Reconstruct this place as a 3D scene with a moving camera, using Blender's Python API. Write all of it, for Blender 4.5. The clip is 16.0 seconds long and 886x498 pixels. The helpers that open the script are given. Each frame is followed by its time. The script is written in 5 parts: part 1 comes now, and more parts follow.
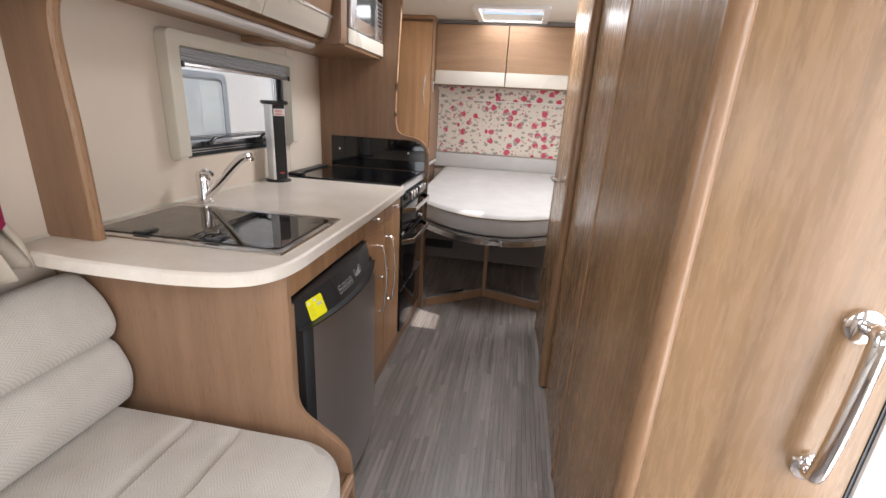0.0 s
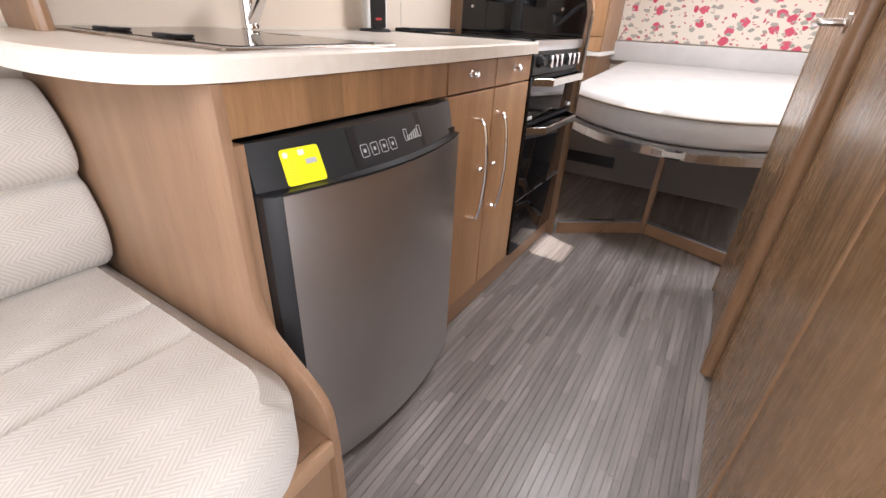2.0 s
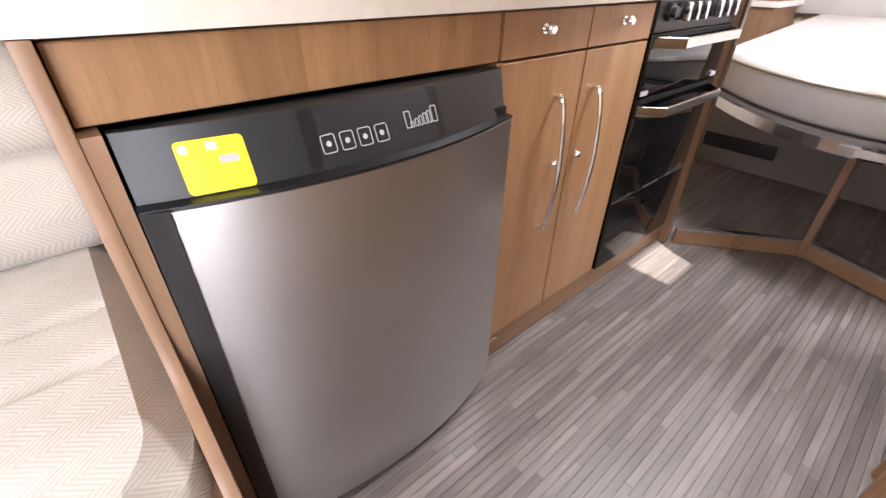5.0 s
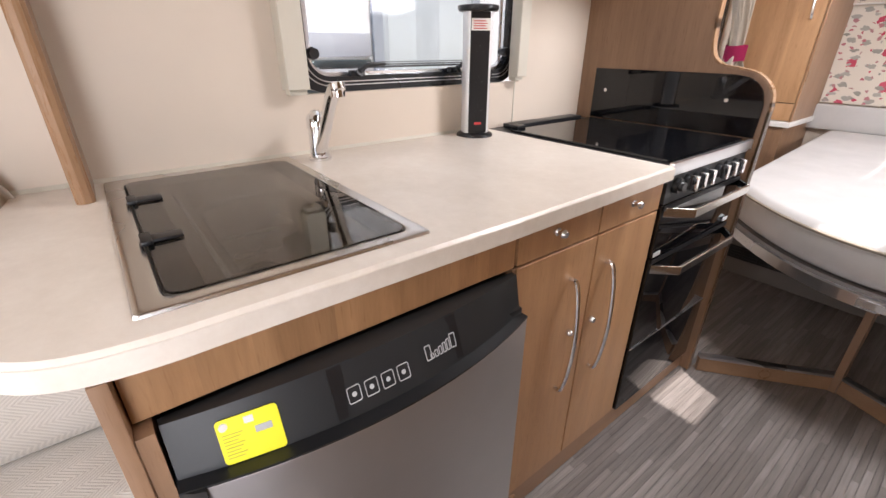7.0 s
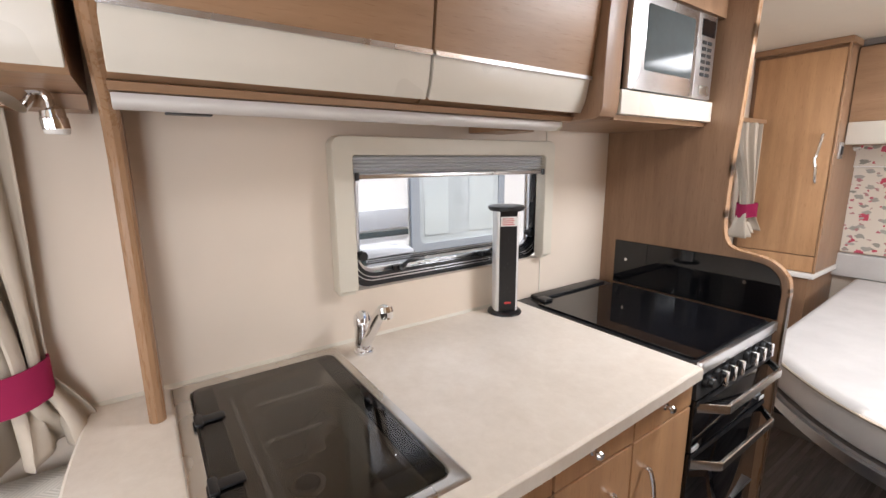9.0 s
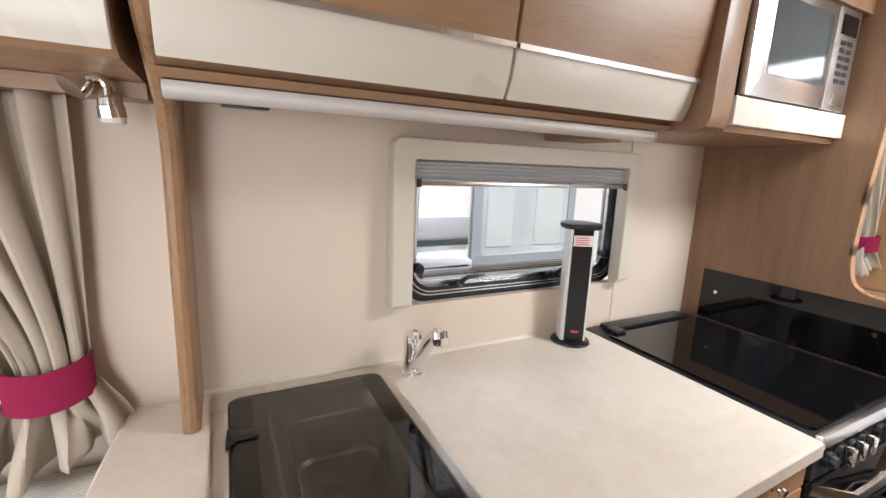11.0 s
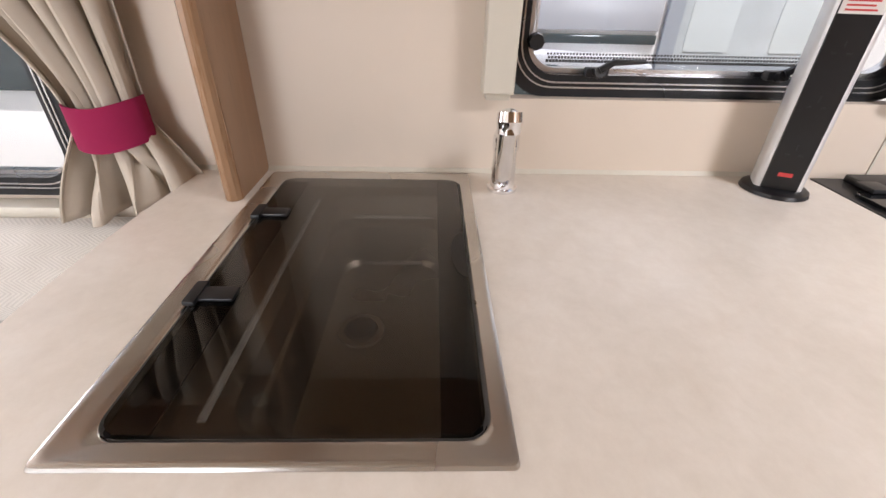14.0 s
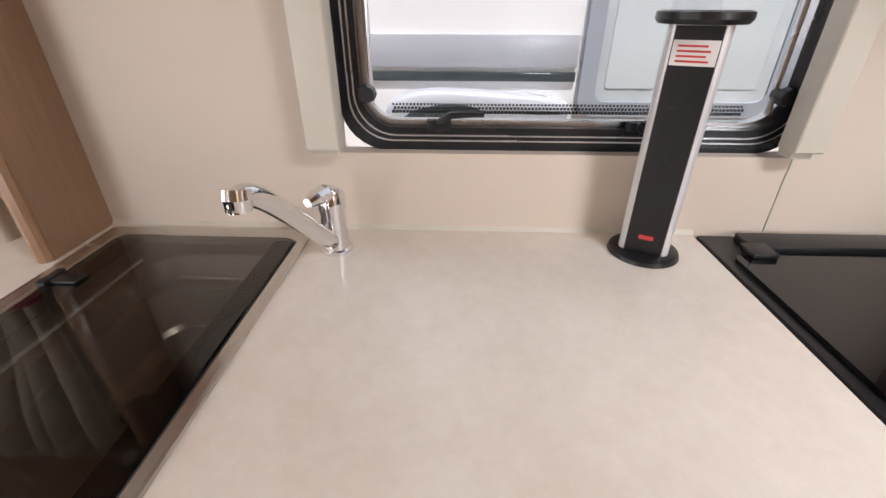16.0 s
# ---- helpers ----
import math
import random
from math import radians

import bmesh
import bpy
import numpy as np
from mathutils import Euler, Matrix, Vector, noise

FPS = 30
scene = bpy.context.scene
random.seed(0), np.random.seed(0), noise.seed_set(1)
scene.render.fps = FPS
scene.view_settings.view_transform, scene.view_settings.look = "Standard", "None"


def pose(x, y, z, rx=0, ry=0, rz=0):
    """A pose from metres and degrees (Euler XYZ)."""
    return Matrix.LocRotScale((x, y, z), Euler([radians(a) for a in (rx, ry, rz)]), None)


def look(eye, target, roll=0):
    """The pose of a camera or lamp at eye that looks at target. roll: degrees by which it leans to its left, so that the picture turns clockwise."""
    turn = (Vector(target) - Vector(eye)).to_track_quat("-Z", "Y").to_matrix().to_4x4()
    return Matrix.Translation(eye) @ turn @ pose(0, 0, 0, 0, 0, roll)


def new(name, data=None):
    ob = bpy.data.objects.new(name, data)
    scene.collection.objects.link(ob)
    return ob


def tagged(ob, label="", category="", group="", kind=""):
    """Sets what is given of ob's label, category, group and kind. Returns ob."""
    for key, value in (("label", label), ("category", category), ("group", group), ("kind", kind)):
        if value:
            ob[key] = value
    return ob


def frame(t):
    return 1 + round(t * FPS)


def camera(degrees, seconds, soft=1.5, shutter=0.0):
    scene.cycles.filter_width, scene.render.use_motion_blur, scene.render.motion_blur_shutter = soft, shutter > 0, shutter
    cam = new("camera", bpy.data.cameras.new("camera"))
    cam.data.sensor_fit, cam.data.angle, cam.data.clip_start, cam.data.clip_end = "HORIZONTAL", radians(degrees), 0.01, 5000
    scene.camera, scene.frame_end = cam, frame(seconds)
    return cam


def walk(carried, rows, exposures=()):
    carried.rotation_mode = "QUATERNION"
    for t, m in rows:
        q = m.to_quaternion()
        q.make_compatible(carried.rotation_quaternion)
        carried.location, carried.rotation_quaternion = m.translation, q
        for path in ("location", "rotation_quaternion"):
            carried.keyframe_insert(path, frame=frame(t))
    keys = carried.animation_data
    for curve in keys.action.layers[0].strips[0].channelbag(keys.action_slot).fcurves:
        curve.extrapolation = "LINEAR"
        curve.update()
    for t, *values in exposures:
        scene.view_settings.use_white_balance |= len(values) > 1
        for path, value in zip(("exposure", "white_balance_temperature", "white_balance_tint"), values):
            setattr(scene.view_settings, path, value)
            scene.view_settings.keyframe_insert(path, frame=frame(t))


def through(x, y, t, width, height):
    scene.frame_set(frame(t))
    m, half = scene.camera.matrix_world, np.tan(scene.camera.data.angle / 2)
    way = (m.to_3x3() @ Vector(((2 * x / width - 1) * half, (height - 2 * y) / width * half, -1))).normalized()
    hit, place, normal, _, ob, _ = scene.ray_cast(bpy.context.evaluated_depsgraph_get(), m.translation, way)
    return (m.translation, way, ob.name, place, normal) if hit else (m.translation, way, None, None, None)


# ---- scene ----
cam = camera(91.8, 16.0)
PATH = [
    (0, (0.343, 0.009, 1.277), (0.051, 1.887, 0.655), 3.3),
    (0.5, (0.374, 0.072, 1.197), (-0.063, 1.895, 0.502), 4.2),
    (1, (0.385, 0.223, 1.116), (-0.211, 1.97, 0.347), 4.4),
    (1.5, (0.374, 0.4, 1.019), (-0.403, 2.029, 0.158), 4.1),
    (2, (0.394, 0.567, 0.955), (-0.523, 2.071, 0.009), 3.0),
    (2.5, (0.4, 0.659, 0.913), (-0.603, 2.053, -0.111), 2.1),
    (3, (0.374, 0.726, 0.892), (-0.685, 2.04, -0.181), 1.5),
    (5.5, (0.337, 0.95, 0.945), (-0.968, 2.023, -0.126), 0.3),
    (6, (0.319, 0.97, 1.02), (-1.029, 2.051, 0.012), 0.2),
    (6.5, (0.302, 0.978, 1.092), (-1.084, 2.071, 0.151), 0.2),
    (7, (0.279, 0.978, 1.163), (-1.146, 2.089, 0.306), 0.2),
    (7.5, (0.262, 0.969, 1.231), (-1.22, 2.09, 0.491), 0.0),
    (8, (0.256, 0.963, 1.289), (-1.273, 2.085, 0.655), -0.2),
    (8.5, (0.249, 0.959, 1.352), (-1.323, 2.084, 0.839), -0.3),
    (9, (0.265, 0.952, 1.409), (-1.347, 2.067, 1.013), -0.5),
    (11.5, (0.093, 1.046, 1.414), (-1.704, 1.805, 0.971), 3.6),
    (12, (0.018, 1.131, 1.358), (-1.809, 1.666, 0.743), 3.4),
    (12.5, (-0.044, 1.197, 1.295), (-1.847, 1.551, 0.504), 3.4),
    (13, (-0.051, 1.235, 1.263), (-1.815, 1.46, 0.346), 2.9),
    (13.5, (-0.032, 1.251, 1.228), (-1.763, 1.377, 0.233), 2.2),
    (14, (-0.018, 1.267, 1.228), (-1.72, 1.32, 0.178), 1.4),
    (14.5, (-0.018, 1.288, 1.237), (-1.708, 1.3, 0.168), 1.0),
    (15, (-0.05, 1.365, 1.249), (-1.739, 1.35, 0.178), 0.8),
    (15.5, (-0.088, 1.495, 1.283), (-1.778, 1.434, 0.214), 0.1),
    (16, (-0.117, 1.607, 1.271), (-1.859, 1.546, 0.289), 0.1),
]
walk(cam, [(t, look(eye, target, roll)) for t, eye, target, roll in PATH], exposures=[(0.0, 0.54, 6500, 14), (0.5, 0.68, 6500, 14), (1.5, 1.05, 6500, 16), (3.0, 1.32, 6500, 17), (5.5, 1.60, 6500, 18), (7.0, 1.05, 6500, 17), (8.5, 0.92, 6500, 15), (11.5, 0.96, 6500, 13), (13.0, 0.92, 6500, 16), (14.5, 0.94, 6500, 17), (16.0, 0.74, 6500, 17)])

# ---------------- world, sun, large lights ----------------
world = bpy.data.worlds.new("world")
scene.world = world
world.use_nodes = True
_bg = world.node_tree.nodes["Background"]
_sky = world.node_tree.nodes.new("ShaderNodeTexSky")
_sky.sky_type, _sky.sun_disc = "NISHITA", False
SUN_WAY = Vector((-0.70, -0.30, -2.20)).normalized()
_sky.sun_elevation = math.asin(-SUN_WAY.z)
_sky.sun_rotation = math.atan2(-SUN_WAY.x, -SUN_WAY.y)
world.node_tree.links.new(_sky.outputs[0], _bg.inputs[0])
_bg.inputs[1].default_value = 0.15
_sun = bpy.data.lights.new("sun", "SUN")
_sun.energy, _sun.angle, _sun.color = 4.0, radians(0.6), (1.0, 0.95, 0.88)
new("sun", _sun).matrix_world = look((0, 0, 5), Vector((0, 0, 5)) + SUN_WAY)


def plan(p):
    """From the drawn plan to metres: stretched along the body, across it and above the worktop to fit the camera's
    view.
    """
    x, y, z = p
    return Vector((-0.853 + (x + 0.847) * 1.077 if x < -0.2 else -0.1562 + (x + 0.2) * 1.03,
                   1.34 + (y - 1.34) * 1.06 if y < 2.47 else y + 0.0678,
                   z if z < 0.9 else 0.9 + (z - 0.9) * 1.05))


def area_light(name, eye, target, w, h, power, color=(1.0, 0.98, 0.96)):
    d = bpy.data.lights.new(name, "AREA")
    d.shape, d.size, d.size_y, d.energy, d.color = "RECTANGLE", w, h, power, color
    ob = new(name, d)
    ob.matrix_world = look(plan(eye), plan(target))
    return ob



LX, RX, CEIL, FRONT_Y, BACK_Y = -0.847, 1.30, 1.945, -1.75, 4.25   # inner faces of the caravan body
# added lamp under an unseen rooflight, brightening the lounge seat
area_light("fill_lounge", (0.2, -0.55, CEIL - 0.005), (0.2, -0.55, 0), 0.65, 0.55, 9.0, (0.95, 0.98, 1.0))
# added lamp that brightens floor and kitchen fronts; no rooflight is known here
area_light("fill_kitchen", (0.12, 2.42, CEIL - 0.03), (0.12, 2.42, 0), 0.36, 0.36, 11.0, (0.95, 0.98, 1.0))
area_light("skylight_bed", (0.14, 3.68, CEIL - 0.005), (0.14, 3.68, 0), 0.46, 0.48, 3.5, (0.95, 0.98, 1.0))
# added fill lamp behind the camera; no front window is known
area_light("fill_front", (0.2, FRONT_Y + 0.01, 1.20), (0.2, 0, 1.1), 1.5, 0.55, 6.0, (0.95, 0.98, 1.0))
# added fill lamp on the right of the lounge, at an unseen window
area_light("fill_right", (RX - 0.01, -0.70, 1.20), (0, -0.60, 1.0), 0.9, 0.5, 3.0, (0.95, 0.98, 1.0))
area_light("daylight_door", (RX - 0.01, 0.38, 0.95), (0, 0.42, 0.9), 0.58, 1.6, 13.0, (0.95, 0.98, 1.0))
area_light("daylight_left", (LX + 0.012, -0.3, 1.15), (1, -0.3, 1.0), 0.9, 0.5, 9.0, (0.95, 0.98, 1.0))
# lamp at an unseen bedroom window, raised to brighten the bed end
area_light("daylight_bed", (RX - 0.01, 2.95, 1.47), (0, 2.95, 0.9), 0.75, 0.24, 12, (0.95, 0.98, 1.0))

# ---------------- materials ----------------
MATS = {}


class Nodes:
    """Small wrapper for node materials."""

    def __init__(self, name):
        self.m = bpy.data.materials.new(name)
        self.m.use_nodes = True
        self.t = self.m.node_tree
        self.b = self.t.nodes["Principled BSDF"]
        self.out = self.t.nodes["Material Output"]
        MATS[name] = self.m

    def n(self, kind, **values):
        node = self.t.nodes.new(kind)
        for k, v in values.items():
            node.inputs[k.replace("_", " ")].default_value = v
        return node

    def link(self, a, b):
        self.t.links.new(a, b)
        return self

    def pos(self, sx=1, sy=1, sz=1):
        g = self.n("ShaderNodeNewGeometry")
        mp = self.n("ShaderNodeMapping")
        mp.inputs["Scale"].default_value = (sx, sy, sz)
        self.link(g.outputs["Position"], mp.inputs["Vector"])
        return mp.outputs[0]

    def noise(self, vec, scale=1.0, detail=4.0, rough=0.55, dist=0.0):
        nd = self.n("ShaderNodeTexNoise", Scale=scale, Detail=detail, Roughness=rough, Distortion=dist)
        self.link(vec, nd.inputs["Vector"])
        return nd.outputs["Fac"]

    def ramp(self, fac, stops):
        r = self.n("ShaderNodeValToRGB")
        e = r.color_ramp.elements
        while len(e) < len(stops):
            e.new(0.5)
        for el, (p, c) in zip(e, stops):
            el.position = p
            el.color = (*c, 1) if len(c) == 3 else c
        self.link(fac, r.inputs[0])
        return r.outputs[0]

    def mix(self, fac, a, b, mode="MIX"):
        mx = self.t.nodes.new("ShaderNodeMix")
        mx.data_type, mx.blend_type = "RGBA", mode
        for sock, v in ((mx.inputs[0], fac), (mx.inputs[6], a), (mx.inputs[7], b)):
            if hasattr(v, "links"):
                self.link(v, sock)
            elif isinstance(v, (int, float)):
                sock.default_value = v
            else:
                sock.default_value = (*v, 1)
        return mx.outputs[2]

    def math(self, op, a, b=0.0):
        nd = self.t.nodes.new("ShaderNodeMath")
        nd.operation = op
        for sock, v in zip(nd.inputs, (a, b)):
            if hasattr(v, "links"):
                self.link(v, sock)
            else:
                sock.default_value = v
        return nd.outputs[0]

    def set(self, color=None, rough=None, metal=None, spec=None, coat=None):
        for key, v in (("Base Color", color), ("Roughness", rough), ("Metallic", metal), ("Specular IOR Level", spec), ("Coat Weight", coat)):
            if v is None:
                continue
            if hasattr(v, "links"):
                self.link(v, self.b.inputs[key])
            else:
                self.b.inputs[key].default_value = (*v, 1) if isinstance(v, tuple) else v
        return self

    def bump(self, height, strength=0.2, dist=0.002):
        bp = self.n("ShaderNodeBump", Strength=strength, Distance=dist)
        self.link(height, bp.inputs["Height"])
        self.link(bp.outputs[0], self.b.inputs["Normal"])
        return self


def wood(name, along, light=(0.34, 0.205, 0.122), dark=(0.195, 0.110, 0.063), rough=0.34, board=0.0, seed=0.0):
    """Laminate with grain running along one axis: long streaks, cathedral arcs and small dark flecks."""
    k = Nodes(name)
    s = {"x": (0.9, 9, 9), "y": (9, 0.9, 9), "z": (9, 9, 0.9)}[along]
    vec = k.pos(*s)
    off = k.n("ShaderNodeVectorMath")
    off.operation = "ADD"
    off.inputs[1].default_value = (seed, seed * 1.7, seed * 0.6)
    k.link(vec, off.inputs[0])
    vec = off.outputs[0]
    big = k.noise(vec, 0.75, 5, 0.6, 1.2)
    fine = k.noise(vec, 9.0, 6, 0.7, 0.3)
    rings = k.n("ShaderNodeTexWave", Scale=0.55, Distortion=7.0, Detail=2.5)
    rings.inputs["Detail Scale"].default_value = 1.2
    k.link(vec, rings.inputs["Vector"])
    f = k.math("ADD", k.math("MULTIPLY", big, 0.66), k.math("MULTIPLY", rings.outputs["Fac"], 0.07))
    f = k.math("ADD", f, k.math("MULTIPLY", fine, 0.30))
    mid = tuple((a + b) / 2 for a, b in zip(light, dark))
    col = k.ramp(f, [(0.30, dark), (0.52, mid), (0.74, light)])
    fleck = k.ramp(k.noise(vec, 26.0, 2, 0.5), [(0.60, (1, 1, 1)), (0.74, (0.84, 0.80, 0.75))])
    col = k.mix(1.0, col, fleck, "MULTIPLY")
    if board:
        b = k.n("ShaderNodeTexVoronoi", Scale=1.0 / board)
        b.voronoi_dimensions = "1D"
        sep = k.n("ShaderNodeSeparateXYZ")
        k.link(k.pos(), sep.inputs[0])
        k.link(sep.outputs["Y" if along == "z" else "Z"], b.inputs["W"])
        tone = k.n("ShaderNodeSeparateColor")
        k.link(b.outputs["Color"], tone.inputs[0])
        col = k.mix(1.0, col, k.ramp(tone.outputs[0], [(0.0, (0.78, 0.76, 0.74)), (1.0, (1.16, 1.14, 1.1))]), "MULTIPLY")
    k.set(col, k.ramp(fine, [(0.3, (rough - 0.05,) * 3), (0.8, (rough + 0.12,) * 3)]), spec=0.45)
    return k.bump(fine, 0.10, 0.001).m


def plain(name, color, rough=0.5, metal=0.0, vary=0.08, scale=14.0, bump=0.0, spec=0.5, coat=None):
    """A painted or moulded surface with soft tonal variation and smudged gloss."""
    k = Nodes(name)
    f = k.noise(k.pos(), scale, 5, 0.6)
    g = k.noise(k.pos(), scale * 0.18, 3, 0.5)
    lo, hi = tuple(c * (1 - vary) for c in color), tuple(min(1, c * (1 + vary)) for c in color)
    col = k.ramp(k.math("ADD", k.math("MULTIPLY", f, 0.5), k.math("MULTIPLY", g, 0.5)), [(0.3, lo), (0.7, hi)])
    k.set(col, k.ramp(g, [(0.3, (max(0.02, rough * 0.85),) * 3), (0.7, (min(1, rough * 1.15),) * 3)]), metal, spec, coat)
    if bump:
        k.bump(k.noise(k.pos(), 420, 3, 0.6), bump, 0.0006)
    return k.m


def brushed(name, color, rough, along):
    k = Nodes(name)
    s = {"x": (4, 700, 700), "y": (700, 4, 700), "z": (700, 700, 4)}[along]
    f = k.noise(k.pos(*s), 1.0, 2, 0.5)
    k.set(k.mix(f, tuple(c * 0.97 for c in color), color), k.ramp(f, [(0.3, (rough * 0.95,) * 3), (0.7, (rough * 1.06,) * 3)]), 1.0)
    return k.m


def see_through(name, tint, gloss_ior=1.45, rough=0.01):
    """Clear or tinted acrylic or glass: transmitted colour under a Fresnel gloss."""
    k = Nodes(name)
    tr = k.n("ShaderNodeBsdfTransparent", Color=(*tint, 1))
    gl = k.n("ShaderNodeBsdfGlossy", Roughness=rough)
    lw = k.n("ShaderNodeLayerWeight", Blend=0.5)
    f0 = ((gloss_ior - 1) / (gloss_ior + 1)) ** 2
    fac = k.math("ADD", k.math("MULTIPLY", k.math("POWER", lw.outputs["Facing"], 4.0), 1 - f0), f0)
    mx = k.n("ShaderNodeMixShader")
    k.link(fac, mx.inputs[0]).link(tr.outputs[0], mx.inputs[1]).link(gl.outputs[0], mx.inputs[2]).link(mx.outputs[0], k.out.inputs[0])
    return k.m


def fabric_herringbone(name, color, pitch=0.011, column=0.032):
    """Woven herringbone upholstery: chevrons in relief, worn tone."""
    k = Nodes(name)
    sep = k.n("ShaderNodeSeparateXYZ")
    k.link(k.pos(), sep.inputs[0])
    u = k.math("ADD", sep.outputs["X"], k.math("MULTIPLY", sep.outputs["Z"], -0.9))
    zig = k.math("PINGPONG", u, column)
    v = k.math("ADD", k.math("MULTIPLY", sep.outputs["Y"], 0.8), zig)
    st = k.math("SINE", k.math("MULTIPLY", v, 2 * math.pi / pitch))
    st = k.math("ADD", k.math("MULTIPLY", st, 0.5), 0.5)
    soft = k.noise(k.pos(), 9, 4, 0.6)
    weave = k.noise(k.pos(), 900, 2, 0.5)
    c = k.mix(st, tuple(x * 0.84 for x in color), color)
    c = k.mix(1.0, c, k.ramp(soft, [(0.3, (0.90, 0.89, 0.87)), (0.7, (1.05, 1.05, 1.05))]), "MULTIPLY")
    k.set(c, 0.95, spec=0.15)
    k.b.inputs["Sheen Weight"].default_value = 0.25
    return k.bump(k.math("ADD", st, k.math("MULTIPLY", weave, 0.6)), 0.35, 0.0012).m


def cloth(name, color, spec=0.15):
    k = Nodes(name)
    w = k.noise(k.pos(1, 1, 1), 1100, 2, 0.5)
    g = k.noise(k.pos(), 7, 4, 0.6)
    c = k.mix(w, tuple(x * 0.86 for x in color), color)
    c = k.mix(1.0, c, k.ramp(g, [(0.3, (0.92,) * 3), (0.7, (1.04,) * 3)]), "MULTIPLY")
    k.set(c, 0.92, spec=spec)
    return k.bump(w, 0.25, 0.0006).m


def thin_cloth(name, color, through):
    """Thin cloth that lets part of the daylight through."""
    k = Nodes(name)
    w = k.noise(k.pos(), 60, 3, 0.5)
    c = k.mix(w, tuple(x * 0.93 for x in color), color)
    df, tl, mx = k.n("ShaderNodeBsdfDiffuse"), k.n("ShaderNodeBsdfTranslucent"), k.n("ShaderNodeMixShader", Fac=through)
    k.link(c, df.inputs[0]).link(c, tl.inputs[0])
    k.link(df.outputs[0], mx.inputs[1]).link(tl.outputs[0], mx.inputs[2]).link(mx.outputs[0], k.out.inputs[0])
    return k.m


def stone_top(name):
    """Cream laminate with cloudy tones, pale scuffs and small brown specks."""
    k = Nodes(name)
    p = k.pos()
    cloud = k.noise(p, 4.0, 3, 0.5, 0.2)
    mid = k.noise(p, 34.0, 6, 0.7, 0.2)
    c = k.ramp(k.math("ADD", k.math("MULTIPLY", cloud, 0.55), k.math("MULTIPLY", mid, 0.45)),
               [(0.34, (0.665, 0.595, 0.510)), (0.5, (0.735, 0.667, 0.585)), (0.66, (0.80, 0.74, 0.665))])
    warp = k.noise(k.pos(1, 0.55, 1), 24.0, 9, 0.78, 0.5)
    pale = k.ramp(warp, [(0.25, (0, 0, 0)), (0.90, (0.12, 0.12, 0.12))])
    c = k.mix(pale, c, (0.84, 0.79, 0.715))
    speck = k.ramp(k.noise(p, 85.0, 6, 0.75, 0.2), [(0.60, (0, 0, 0)), (0.95, (0.05, 0.05, 0.05))])
    c = k.mix(speck, c, (0.34, 0.26, 0.18))
    k.set(c, k.ramp(mid, [(0.2, (0.28,) * 3), (0.8, (0.36,) * 3)]), spec=0.5)
    return k.bump(k.noise(p, 110.0, 4, 0.6), 0.03, 0.0006).m


def floor_vinyl(name, per_object):
    """Grey-brown wood-effect strips; each strip has its own tone."""
    k = Nodes(name)
    if per_object:
        rnd = k.n("ShaderNodeObjectInfo").outputs["Random"]
    else:
        rnd = k.n("ShaderNodeNewGeometry").outputs["Random Per Island"]
    vec = k.pos(60, 3.0, 60)
    g = k.noise(vec, 1.4, 6, 0.7, 0.4)
    tone = k.ramp(rnd, [(0.0, (0.135, 0.118, 0.109)), (0.45, (0.172, 0.152, 0.140)), (0.8, (0.205, 0.183, 0.170)), (1.0, (0.25, 0.225, 0.21))])
    c = k.mix(1.0, tone, k.ramp(g, [(0.28, (0.58, 0.57, 0.56)), (0.72, (1.34, 1.33, 1.32))]), "MULTIPLY")
    k.set(c, k.ramp(g, [(0.3, (0.30,) * 3), (0.8, (0.45,) * 3)]), spec=0.5)
    return k.bump(g, 0.20, 0.0012).m


def floral(name):
    """Cream cloth printed with scattered red blooms and grey-green leaves."""
    k = Nodes(name)
    base = (0.66, 0.60, 0.52)
    col = base
    for scale, seed, stops, rad, stretch in ((12.5, 0.0, [(0.0, (0.46, 0.035, 0.07)), (1.0, (0.56, 0.11, 0.16))], 0.34, 1.0),
                                             (15.0, 3.7, [(0.0, (0.24, 0.23, 0.20)), (1.0, (0.42, 0.40, 0.36))], 0.32, 0.62),
                                             (25.0, 8.1, [(0.0, (0.50, 0.07, 0.12)), (1.0, (0.36, 0.32, 0.29))], 0.24, 0.8)):
        vec = k.pos(1, 1, 1 / stretch)
        add = k.n("ShaderNodeVectorMath")
        add.operation = "ADD"
        add.inputs[1].default_value = (seed, 0, seed)
        k.link(vec, add.inputs[0])
        wob = k.n("ShaderNodeTexNoise", Scale=46.0, Detail=2.0)
        k.link(add.outputs[0], wob.inputs["Vector"])
        sc = k.n("ShaderNodeVectorMath")
        sc.operation = "MULTIPLY_ADD"
        sc.inputs[1].default_value = (0.035, 0.0, 0.035)
        k.link(wob.outputs["Color"], sc.inputs[0])
        k.link(add.outputs[0], sc.inputs[2])
        vo = k.n("ShaderNodeTexVoronoi", Scale=scale, Randomness=0.8)
        k.link(sc.outputs[0], vo.inputs["Vector"])
        tone = k.n("ShaderNodeSeparateColor")
        k.link(vo.outputs["Color"], tone.inputs[0])
        paint = k.ramp(tone.outputs[1], stops)
        inside = k.math("LESS_THAN", vo.outputs["Distance"], rad)
        shown = k.math("GREATER_THAN", tone.outputs[0], 0.16)
        col = k.mix(k.math("MULTIPLY", inside, shown), col, paint)
    k.set(col, 0.9, spec=0.15)
    return k.bump(k.noise(k.pos(), 900, 2, 0.5), 0.2, 0.0006).m


